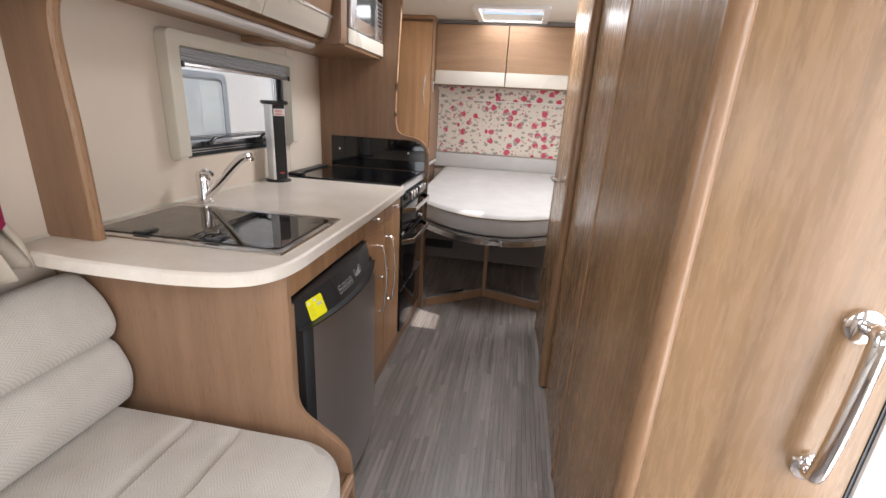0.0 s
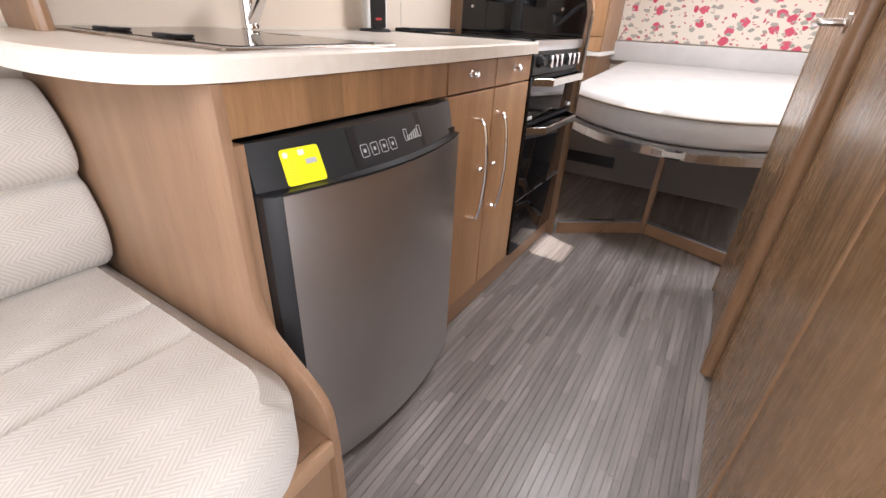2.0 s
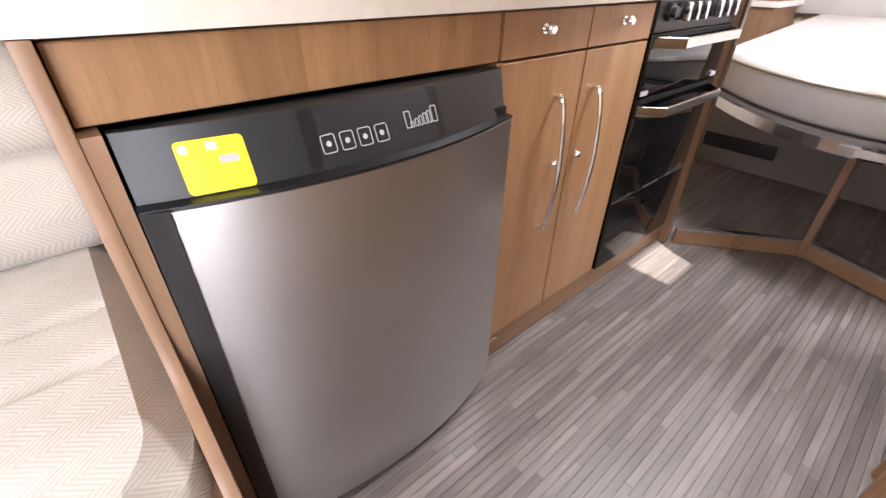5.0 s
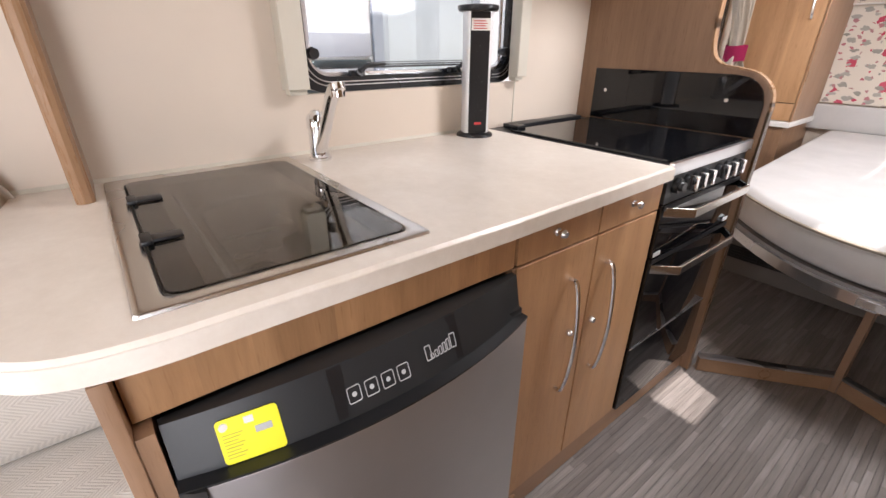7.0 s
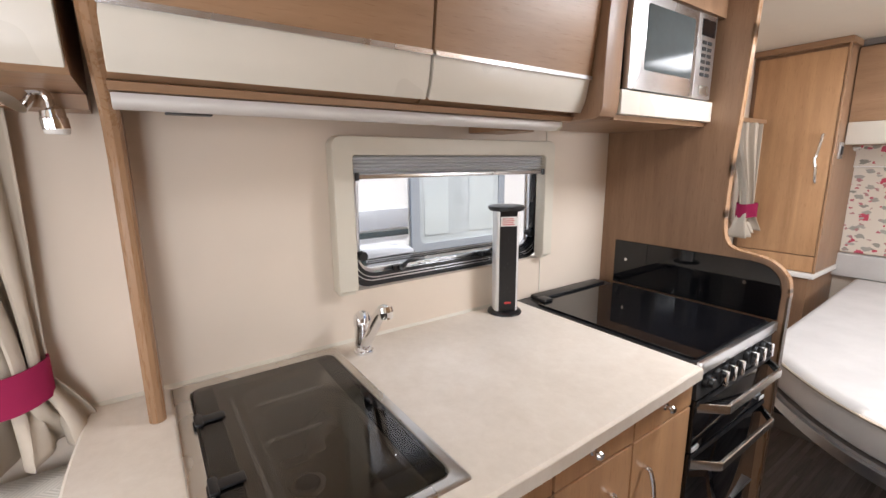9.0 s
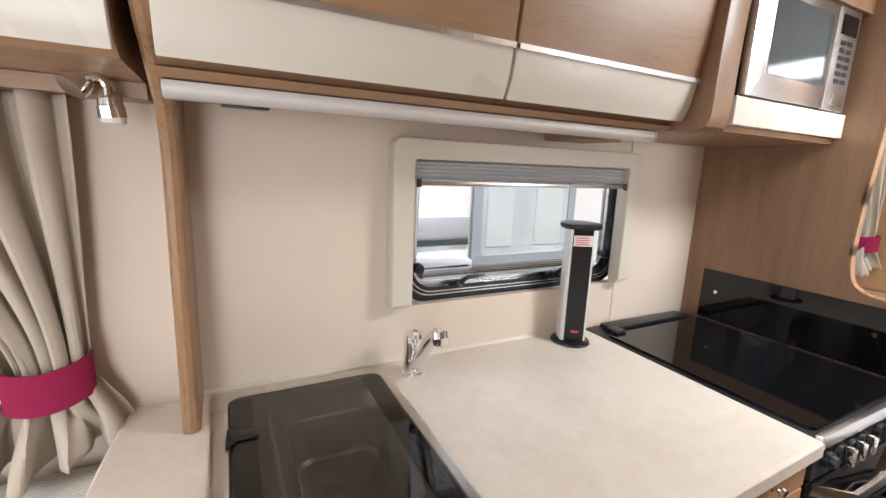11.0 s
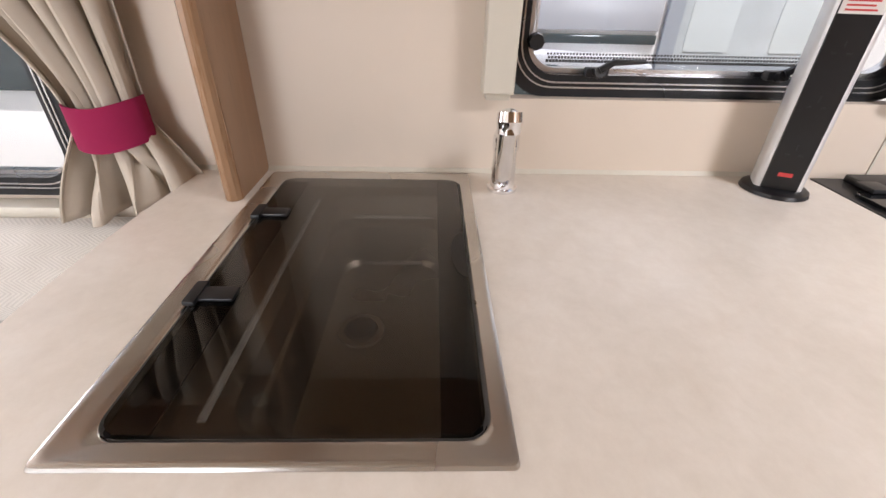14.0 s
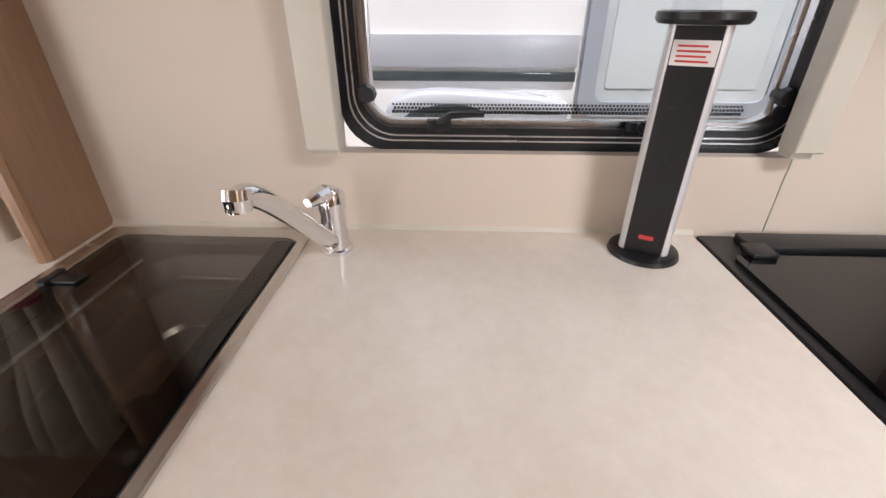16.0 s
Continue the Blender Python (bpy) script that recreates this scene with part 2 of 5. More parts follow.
# same laminate as the doors, its colour darkened for shade on the upright panels
W_V = wood("laminate_upright_shaded", "z")
W_DOOR = wood("laminate_door", "z", (0.60, 0.358, 0.190), (0.37, 0.202, 0.098), seed=3.1)
W_FASCIA = wood("laminate_fascia", "z", (0.60, 0.355, 0.185), (0.28, 0.150, 0.072), board=0.09, seed=5.3)
W_Y = wood("laminate_along", "y", (0.40, 0.245, 0.145), (0.26, 0.150, 0.083))
W_X = wood("laminate_across", "x", (0.40, 0.245, 0.145), (0.26, 0.150, 0.083))
W_BULK = wood("laminate_bulkhead", "z", (0.385, 0.238, 0.128), (0.175, 0.104, 0.053), rough=0.25, seed=9.0)
W_EDGE = wood("solid_edge", "z", (0.35, 0.205, 0.113), (0.25, 0.142, 0.076), rough=0.27, seed=12.0)
TOP = stone_top("cream_laminate")
WALLM = plain("cream_wall_board", (0.68, 0.588, 0.492), 0.55, vary=0.05, scale=3.0, bump=0.08, spec=0.3)
CEILM = plain("ceiling_board", (0.72, 0.66, 0.57), 0.6, vary=0.03, spec=0.3)
IVORY = plain("ivory_plastic", (0.62, 0.58, 0.49), 0.42, vary=0.03)
CREAM_GLOSS = plain("cream_gloss_panel", (0.63, 0.59, 0.515), 0.30, vary=0.03)
WHITE = plain("white_plastic", (0.74, 0.72, 0.69), 0.4, vary=0.03)
BLACK = plain("black_plastic", (0.010, 0.0105, 0.012), 0.36, vary=0.2)
RUBBER = plain("black_rubber", (0.011, 0.013, 0.016), 0.28, vary=0.2)
DARKGREY = plain("dark_grey_plastic", (0.018, 0.020, 0.022), 0.40, vary=0.12)
BLACKGLASS = plain("black_glass", (0.004, 0.004, 0.005), 0.04, vary=0.3)
STEEL = plain("brushed_steel", (0.62, 0.60, 0.57), 0.25, 1.0, vary=0.04)
BORDER = plain("black_screen_print", (0.003, 0.003, 0.0035), 0.4, vary=0.05, spec=0.2)
BOWL = plain("sink_steel", (0.47, 0.445, 0.41), 0.30, 0.85, vary=0.04)
CHROME = plain("chrome", (0.82, 0.82, 0.83), 0.06, 1.0, vary=0.03)
ALU = plain("satin_aluminium", (0.70, 0.71, 0.73), 0.28, 1.0, vary=0.04)
ALU_COL = plain("anodised_column", (0.74, 0.74, 0.74), 0.34, 0.35, vary=0.03)
FRIDGE = plain("graphite_fridge", (0.60, 0.595, 0.60), 0.35, 1.0, vary=0.03)
PELMET = plain("pelmet_diffuser", (0.60, 0.575, 0.555), 0.35, vary=0.03)
BLIND = plain("grey_pleated_blind", (0.72, 0.73, 0.75), 0.6, vary=0.03)
OPAL = thin_cloth("opal_dome", (0.88, 0.88, 0.88), 0.55)
YELLOW = plain("yellow_label", (0.86, 0.80, 0.01), 0.5, vary=0.02)
PRINT = plain("grey_print", (0.45, 0.46, 0.47), 0.5, vary=0.02)
PALEPRINT = plain("pale_print", (0.55, 0.57, 0.58), 0.5, vary=0.02)
REDPRINT = plain("red_print", (0.55, 0.05, 0.05), 0.5, vary=0.02)
TAN_PRINT = plain("tan_print", (0.62, 0.57, 0.05), 0.5, vary=0.02)
SOFA = fabric_herringbone("herringbone_upholstery", (0.57, 0.535, 0.485), 0.0080, 0.030)
CURTAIN = cloth("beige_curtain_cloth", (0.52, 0.455, 0.375))
TIE = cloth("magenta_cloth", (0.27, 0.017, 0.065))
MATTRESS = cloth("white_mattress_cloth", (0.56, 0.545, 0.53))
PIPING = cloth("taupe_piping", (0.30, 0.26, 0.21))
FLORAL = floral("floral_cloth")
FL_OBJ, FL_ISLE = floor_vinyl("vinyl_strip", True), floor_vinyl("vinyl_strip_joined", False)
JOINT = plain("floor_joint", (0.105, 0.093, 0.086), 0.6)
LID = see_through("tinted_lid_glass", (0.51, 0.48, 0.44), 1.5)
PANE = see_through("window_acrylic", (0.93, 0.95, 0.96), 1.25)
BODYWHITE = plain("white_bodywork", (0.86, 0.86, 0.86), 0.25, vary=0.02)
FRAMEGREY = plain("grey_window_frame", (0.36, 0.40, 0.45), 0.4, vary=0.05)
BODYGREY = plain("grey_bodywork", (0.43, 0.45, 0.49), 0.3, vary=0.06)
DARKPANE = plain("dark_vehicle_glass", (0.05, 0.065, 0.07), 0.08, vary=0.2)
PALEGLASS = plain("pale_tinted_glass", (0.56, 0.62, 0.65), 0.10, vary=0.25, scale=6)
PALEREFLECTION = plain("pale_glass_reflection", (0.64, 0.71, 0.73), 0.3, vary=0.12, scale=5)
TARMAC = plain("tarmac", (0.055, 0.055, 0.055), 0.9, vary=0.25, scale=60, bump=0.3)
GREYBOARD = plain("grey_board", (0.17, 0.155, 0.145), 0.55, vary=0.06)

# ---------------- shape helpers ----------------


def bm_new():
    return bmesh.new()


def box(bm, x0, y0, z0, x1, y1, z1, bevel=0.0, seg=2):
    """A box between two corners; its own edges may be rounded."""
    b = bmesh.new() if bevel else bm
    vs = [b.verts.new((x, y, z)) for x in (x0, x1) for y in (y0, y1) for z in (z0, z1)]
    for f in ((0, 1, 3, 2), (4, 6, 7, 5), (0, 4, 5, 1), (2, 3, 7, 6), (0, 2, 6, 4), (1, 5, 7, 3)):
        b.faces.new([vs[i] for i in f])
    if bevel:
        bmesh.ops.bevel(b, geom=b.edges[:], offset=bevel, segments=seg, profile=0.6, affect="EDGES")
        merge(bm, b)
    return bm


def merge(bm, other):
    me = bpy.data.meshes.new("tmp")
    other.to_mesh(me)
    other.free()
    bm.from_mesh(me)
    bpy.data.meshes.remove(me)
    return bm


AX = {"x": (1, 2, 0), "y": (0, 2, 1), "z": (0, 1, 2)}


def put(axis, a, b, c):
    v = [0, 0, 0]
    i, j, k = AX[axis]
    v[i], v[j], v[k] = a, b, c
    return v


def prism(bm, pts, axis, c0, c1, bevel=0.0, seg=2):
    """A closed outline pushed along an axis. pts: (y,z) for x, (x,z) for y, (x,y) for z."""
    b = bmesh.new()
    lo = [b.verts.new(put(axis, p, q, c0)) for p, q in pts]
    hi = [b.verts.new(put(axis, p, q, c1)) for p, q in pts]
    n = len(pts)
    b.faces.new(lo)
    b.faces.new(hi[::-1])
    for i in range(n):
        b.faces.new((lo[i], hi[i], hi[(i + 1) % n], lo[(i + 1) % n]))
    bmesh.ops.recalc_face_normals(b, faces=b.faces[:])
    if bevel:
        rim = [e for e in b.edges if len({v in lo for v in e.verts}) == 1]
        bmesh.ops.bevel(b, geom=rim, offset=bevel, segments=seg, profile=0.6, affect="EDGES")
    return merge(bm, b)


def rrect(a0, b0, a1, b1, r, seg=6):
    """Outline of a rounded rectangle."""
    out = []
    for ca, cb, st in ((a1 - r, b1 - r, 0), (a0 + r, b1 - r, 90), (a0 + r, b0 + r, 180), (a1 - r, b0 + r, 270)):
        for i in range(seg + 1):
            t = radians(st + 90 * i / seg)
            out.append((ca + r * math.cos(t), cb + r * math.sin(t)))
    return out


def ring(bm, outer, inner, axis, c0, c1):
    """A frame between two outlines with the same number of points."""
    n = len(outer)
    L = [[bm.verts.new(put(axis, p, q, c)) for p, q in o] for o in (outer, inner) for c in (c0, c1)]
    o0, o1, i0, i1 = L
    fs = []
    for i in range(n):
        j = (i + 1) % n
        for a, b in ((o0, o1), (o1, i1), (i1, i0), (i0, o0)):
            fs.append(bm.faces.new((a[i], b[i], b[j], a[j])))
    bmesh.ops.recalc_face_normals(bm, faces=fs)
    return bm


def slab(bm, outer, hole, z0, z1, r=0.004):
    """A worktop: outline with one hole, top edge eased."""
    b = bmesh.new()

    def loop(pts, z):
        vs = [b.verts.new((x, y, z)) for x, y in pts]
        return vs, [b.edges.new((vs[i], vs[(i + 1) % len(vs)])) for i in range(len(vs))]

    def wall(a, c):
        for i in range(len(a)):
            b.faces.new((a[i], a[(i + 1) % len(a)], c[(i + 1) % len(a)], c[i]))

    cx, cy = sum(p[0] for p in outer) / len(outer), sum(p[1] for p in outer) / len(outer)
    small = offset(outer, -r)
    v0, e0 = loop(small, z1)
    v1, _ = loop(outer, z1 - r)
    v2, e2 = loop(outer, z0)
    wall(v0, v1), wall(v1, v2)
    top, bot = e0, e2
    if hole:
        h0, eh0 = loop(hole, z1)
        h1, eh1 = loop(hole, z0)
        wall(h0, h1)
        top, bot = e0 + eh0, e2 + eh1
    bmesh.ops.triangle_fill(b, use_beauty=True, edges=top)
    bmesh.ops.triangle_fill(b, use_beauty=True, edges=bot)
    bmesh.ops.recalc_face_normals(b, faces=b.faces[:])
    return merge(bm, b)


def offset(pts, d):
    """Outline moved outwards by d (inwards if negative)."""
    n, out = len(pts), []
    area = sum(pts[i][0] * pts[(i + 1) % n][1] - pts[(i + 1) % n][0] * pts[i][1] for i in range(n))
    s = 1 if area > 0 else -1
    for i in range(n):
        a, b, c = Vector(pts[i - 1]), Vector(pts[i]), Vector(pts[(i + 1) % n])
        u, w = (b - a).normalized(), (c - b).normalized()
        t = (u + w).normalized() if (u + w).length > 1e-6 else u
        k = max(0.4, t.dot(u))
        out.append((b.x + s * d * t.y / k, b.y - s * d * t.x / k))
    return out


def rod(bm, pts, radius, seg=10, caps=True):
    """A round bar through points; radius one number or one per point."""
    pts = [Vector(p) for p in pts]
    rad = radius if isinstance(radius, (list, tuple)) else [radius] * len(pts)
    rings, up = [], None
    for i, p in enumerate(pts):
        d = (pts[min(i + 1, len(pts) - 1)] - pts[max(i - 1, 0)]).normalized()
        side = up.copy() if up else (Vector((0, 0, 1)) if abs(d.z) < 0.9 else Vector((1, 0, 0)))
        side = (side - d * side.dot(d)).normalized()
        up = side
        other = d.cross(side)
        rings.append([bm.verts.new(p + rad[i] * (math.cos(2 * math.pi * k / seg) * side + math.sin(2 * math.pi * k / seg) * other)) for k in range(seg)])
    fs = []
    for a, b in zip(rings, rings[1:]):
        for k in range(seg):
            fs.append(bm.faces.new((a[k], a[(k + 1) % seg], b[(k + 1) % seg], b[k])))
    if caps:
        fs += [bm.faces.new(rings[0][::-1]), bm.faces.new(rings[-1])]
    bmesh.ops.recalc_face_normals(bm, faces=fs)
    return bm


def arc(cx, cy, r, a0, a1, n=6):
    return [(cx + r * math.cos(radians(a0 + (a1 - a0) * i / n)), cy + r * math.sin(radians(a0 + (a1 - a0) * i / n))) for i in range(n + 1)]


def curve(pts, n=6):
    """A smooth line through points (Catmull-Rom)."""
    P = [Vector(p) for p in pts]
    P = [2 * P[0] - P[1], *P, 2 * P[-1] - P[-2]]
    out = []
    for i in range(1, len(P) - 2):
        for k in range(n):
            t = k / n
            out.append(0.5 * (2 * P[i] + (P[i + 1] - P[i - 1]) * t + (2 * P[i - 1] - 5 * P[i] + 4 * P[i + 1] - P[i + 2]) * t * t
                              + (3 * P[i] - P[i - 1] - 3 * P[i + 1] + P[i + 2]) * t ** 3))
    return out + [P[-2]]


def part(name, bm, material, parent=None, label="", smooth=True, at=None):
    """Links a bmesh, built in world places, as one mesh under its parent."""
    base = Vector(parent.matrix_world.translation) if parent else plan(at or (0, 0, 0))
    for v in bm.verts:
        v.co = plan(v.co) - base
    me = bpy.data.meshes.new(name)
    bm.to_mesh(me)
    bm.free()
    me.materials.append(material)
    ob = new(name, me)
    if parent:
        ob.parent = parent
        ob.matrix_world = Matrix.Translation(base)
    else:
        ob.location = base
    ob.matrix_world = Matrix.Translation(base)
    if smooth:
        me.polygons.foreach_set("use_smooth", [True] * len(me.polygons))
        me.set_sharp_from_angle(angle=radians(32))
    if label:
        ob["label"] = label
    return ob


def thing(name, at, label, category, group="", kind=""):
    e = new(name)
    e.location = plan(at)
    e.matrix_world = Matrix.Translation(plan(at))
    return tagged(e, label, category, group, kind)


def solid(name, bm, material, label, category, group="", kind="", at=(0, 0, 0), smooth=True):
    return tagged(part(name, bm, material, None, "", smooth, at), label, category, group, kind)


def wall_sheet(bm, axis, c0, c1, a0, a1, b0, b1, holes):
    """A wall with rectangular openings through it. holes: (a0, b0, a1, b1)."""
    A = sorted({a0, a1, *[h[0] for h in holes], *[h[2] for h in holes]})
    B = sorted({b0, b1, *[h[1] for h in holes], *[h[3] for h in holes]})
    for p, q in zip(A, A[1:]):
        for r, s in zip(B, B[1:]):
            m, n = (p + q) / 2, (r + s) / 2
            if any(h[0] < m < h[2] and h[1] < n < h[3] for h in holes):
                continue
            v0, v1 = put(axis, p, r, c0), put(axis, q, s, c1)
            box(bm, min(v0[0], v1[0]), min(v0[1], v1[1]), min(v0[2], v1[2]), max(v0[0], v1[0]), max(v0[1], v1[1]), max(v0[2], v1[2]))
    return bm

# ---------------- the caravan body ----------------
KW = (1.426, 1.068, 2.125, 1.412)      # kitchen window opening: y0, z0, y1, z1
KW_HOLE = (KW[0] - 0.0275, KW[1] - 0.0275, KW[2] + 0.0275, KW[3] + 0.0275)
LW = (-0.95, 0.87, 0.60, 1.46)         # lounge window
BW = (2.85, 0.98, 3.66, 1.55)          # bedroom window beside the bed
RW1, RW2 = (-1.20, 0.90, -0.20, 1.46), (2.50, 1.35, 3.35, 1.62)
DOORWAY = (0.08, 0.02, 0.68, 1.80)
solid("wall_west", wall_sheet(bm_new(), "x", LX - 0.035, LX, FRONT_Y, BACK_Y, -0.05, CEIL, [KW_HOLE, LW, BW]), WALLM,
      "cream laminated caravan side wall with windows", "wall", kind="structure", smooth=False)
solid("wall_east", wall_sheet(bm_new(), "x", RX, RX + 0.035, FRONT_Y, BACK_Y, -0.05, CEIL, [RW1, RW2, DOORWAY]), WALLM,
      "cream laminated caravan side wall with windows", "wall", kind="structure", smooth=False)
solid("wall_north", wall_sheet(bm_new(), "y", BACK_Y, BACK_Y + 0.035, LX - 0.035, RX + 0.035, -0.05, CEIL, []), WALLM,
      "cream rear wall behind the bed", "wall", kind="structure", smooth=False)
# unseen wall; its opening is added for the front fill lamp
solid("wall_south", wall_sheet(bm_new(), "y", FRONT_Y - 0.035, FRONT_Y, LX - 0.035, RX + 0.035, -0.05, CEIL, [(-0.6, 0.9, 1.0, 1.5)]), WALLM,
      "unseen cream front wall with an added opening for the front fill lamp", "wall", kind="structure", smooth=False)
# lounge and third openings are added unseen; the third casts the floor sun patch
ROOFLIGHTS = [(-0.125, -0.83, 0.525, -0.27), (-0.09, 3.44, 0.37, 3.92), (0.375, 2.51, 0.545, 2.78)]
solid("ceiling", wall_sheet(bm_new(), "z", CEIL, CEIL + 0.04, LX - 0.035, RX + 0.035, FRONT_Y - 0.035, BACK_Y + 0.035, ROOFLIGHTS), CEILM,
      "plain cream caravan ceiling", "ceiling", kind="structure", smooth=False)
solid("floor", box(bm_new(), LX, FRONT_Y, -0.05, RX, BACK_Y, -0.004), JOINT, "dark floor base under wood-effect vinyl strips", "floor", kind="structure", smooth=False)


def rooflight(x0, y0, x1, y1, glass):
    e = thing("rooflight", ((x0 + x1) / 2, (y0 + y1) / 2, CEIL), "white framed ceiling rooflight with a dome, added unseen except over the bed", "rooflight", "ceiling rooflights")
    bm = bm_new()
    ring(bm, rrect(x0 - 0.045, y0 - 0.045, x1 + 0.045, y1 + 0.045, 0.03), rrect(x0, y0, x1, y1, 0.02), "z", CEIL - 0.016, CEIL - 0.001)
    part("frame", bm, WHITE, e)
    bm = bm_new()
    prism(bm, rrect(x0 + 0.002, y0 + 0.002, x1 - 0.002, y1 - 0.002, 0.02), "z", CEIL + 0.050, CEIL + 0.058)
    part("dome", bm, glass, e).visible_shadow = glass is OPAL
    return e


# clear pane only in the added opening, so direct sun reaches the floor
for r in ROOFLIGHTS:
    rooflight(*r, PANE if 0.3 < r[0] < 0.6 else OPAL)


def pane_window(name, axis_x, hole, out, label, glass=None):
    """A hinged acrylic window: black rubber frame inside the opening and an outer pane."""
    y0, z0, y1, z1 = hole
    e = thing(name, (axis_x, (y0 + y1) / 2, z0), label, "window", kind="structure")
    s = 1 if out > 0 else -1
    bm = bm_new()
    ring(bm, rrect(y0 - 0.028, z0 - 0.028, y1 + 0.028, z1 + 0.028, 0.075, 8), rrect(y0 + 0.008, z0 + 0.010, y1 - 0.008, z1 - 0.008, 0.055, 8), "x", axis_x - s * 0.010, axis_x + s * 0.028)
    part("window_frame", bm, RUBBER, e, "black rubber frame")
    bm = bm_new()
    ring(bm, rrect(y0 + 0.0085, z0 + 0.0105, y1 - 0.0085, z1 - 0.0085, 0.054, 8), rrect(y0 + 0.017, z0 + 0.019, y1 - 0.017, z1 - 0.017, 0.048, 8), "x", axis_x + s * 0.006, axis_x + s * 0.024)
    part("inner_trim", bm, ALU, e, "pale grey inner bead")
    # metal-coloured rings put the shine of the glossy black bead into colour
    for d0, d1 in ((-0.0125, -0.0100), (-0.0040, -0.0015)):
        bm = bm_new()
        ring(bm, rrect(y0 + d0, z0 + d0, y1 - d0, z1 - d0, 0.066 - d0 * 0.3, 8), rrect(y0 + d1, z0 + d1, y1 - d1, z1 - d1, 0.064 - d1 * 0.3, 8), "x", axis_x - s * 0.0125, axis_x - s * 0.0095)
        part("seal_bead", bm, ALU, e, "narrow metal ring painting the shine on the black seal bead")
    bm = bm_new()
    prism(bm, rrect(y0 + 0.001, z0 + 0.001, y1 - 0.001, z1 - 0.001, 0.045, 6), "x", axis_x + s * 0.029, axis_x + s * 0.034)
    p = part("pane", bm, glass or PANE, e, "opal pane added to stop the sun" if glass else "clear acrylic pane")
    p.visible_shadow = glass is not None
    return e


def dot_band(e, y0, y1, z):
    """The dotted print along the lower edge of the pane."""
    bm = bm_new()
    n = int((y1 - y0) / 0.006)
    for r in range(3):
        for i in range(n):
            y = y0 + 0.006 * (i + 0.5 * (r % 2))
            s = 0.0026 - 0.0004 * r
            box(bm, KX - 0.0285, y - s, z + 0.006 * r - s, KX - 0.0278, y + s, z + 0.006 * r + s)
    return part("dot_print", bm, BLACK, e, "black dotted print on the pane", smooth=False)


KX = LX - 0.032                        # the kitchen window sits back in the wall
win_k = pane_window("window_1", KX, KW, -1, "kitchen window with black rubber frame and rounded corners")
win_l = pane_window("window_2", LX, LW, -1, "wide lounge window with black rubber frame")
win_b = pane_window("window_3", LX, BW, -1, "bedroom window with black rubber frame")
# unseen window, added round the right fill lamp
win_r1 = pane_window("window_4", RX, RW1, 1, "wide lounge window with black rubber frame")
# opal pane added only to keep direct sun off the floor
win_r2 = pane_window("window_5", RX, RW2, 1, "unseen bedroom window with black rubber frame and an opal pane added against sun", OPAL)


def catch(e, y, z, cx=LX, flip=1):
    """A black window catch with a lever on the lower frame."""
    bm = bm_new()
    box(bm, cx + 0.004, y - 0.020, z - 0.008, cx + 0.022, y + 0.020, z + 0.008, 0.003)
    rod(bm, [(cx + 0.022, y, z), (cx + 0.034, y, z + 0.004)], 0.010, 10)
    rod(bm, [(cx + 0.032, y, z + 0.006), (cx + 0.036, y + flip * 0.020, z + 0.020), (cx + 0.036, y + flip * 0.072, z + 0.022)], [0.007, 0.006, 0.004], 8)
    part("catch", bm, BLACK, e, "black lever catch")


dot_band(win_k, 1.48, 2.07, 1.096)
catch(win_k, 1.560, 1.084, KX)
catch(win_k, 1.885, 1.084, KX)
catch(win_l, 0.35, 0.89)
catch(win_b, 3.2, 1.0)
for yy, sgn in ((1.446, 1), (2.096, -1)):
    bm = bm_new()
    rod(bm, [(KX - 0.012, yy, 1.100), (KX - 0.010, yy + sgn * 0.004, 1.41)], 0.005, 8)
    part("stay", bm, ALU, win_k, "sliding window stay")
    bm = bm_new()
    rod(bm, [(KX - 0.008, yy, 1.132), (KX + 0.012, yy, 1.132)], 0.010, 10)
    rod(bm, [(KX + 0.012, yy, 1.132), (KX + 0.026, yy, 1.132)], [0.015, 0.013], 8)
    part("stay_knob", bm, BLACK, win_k, "black stay knob")


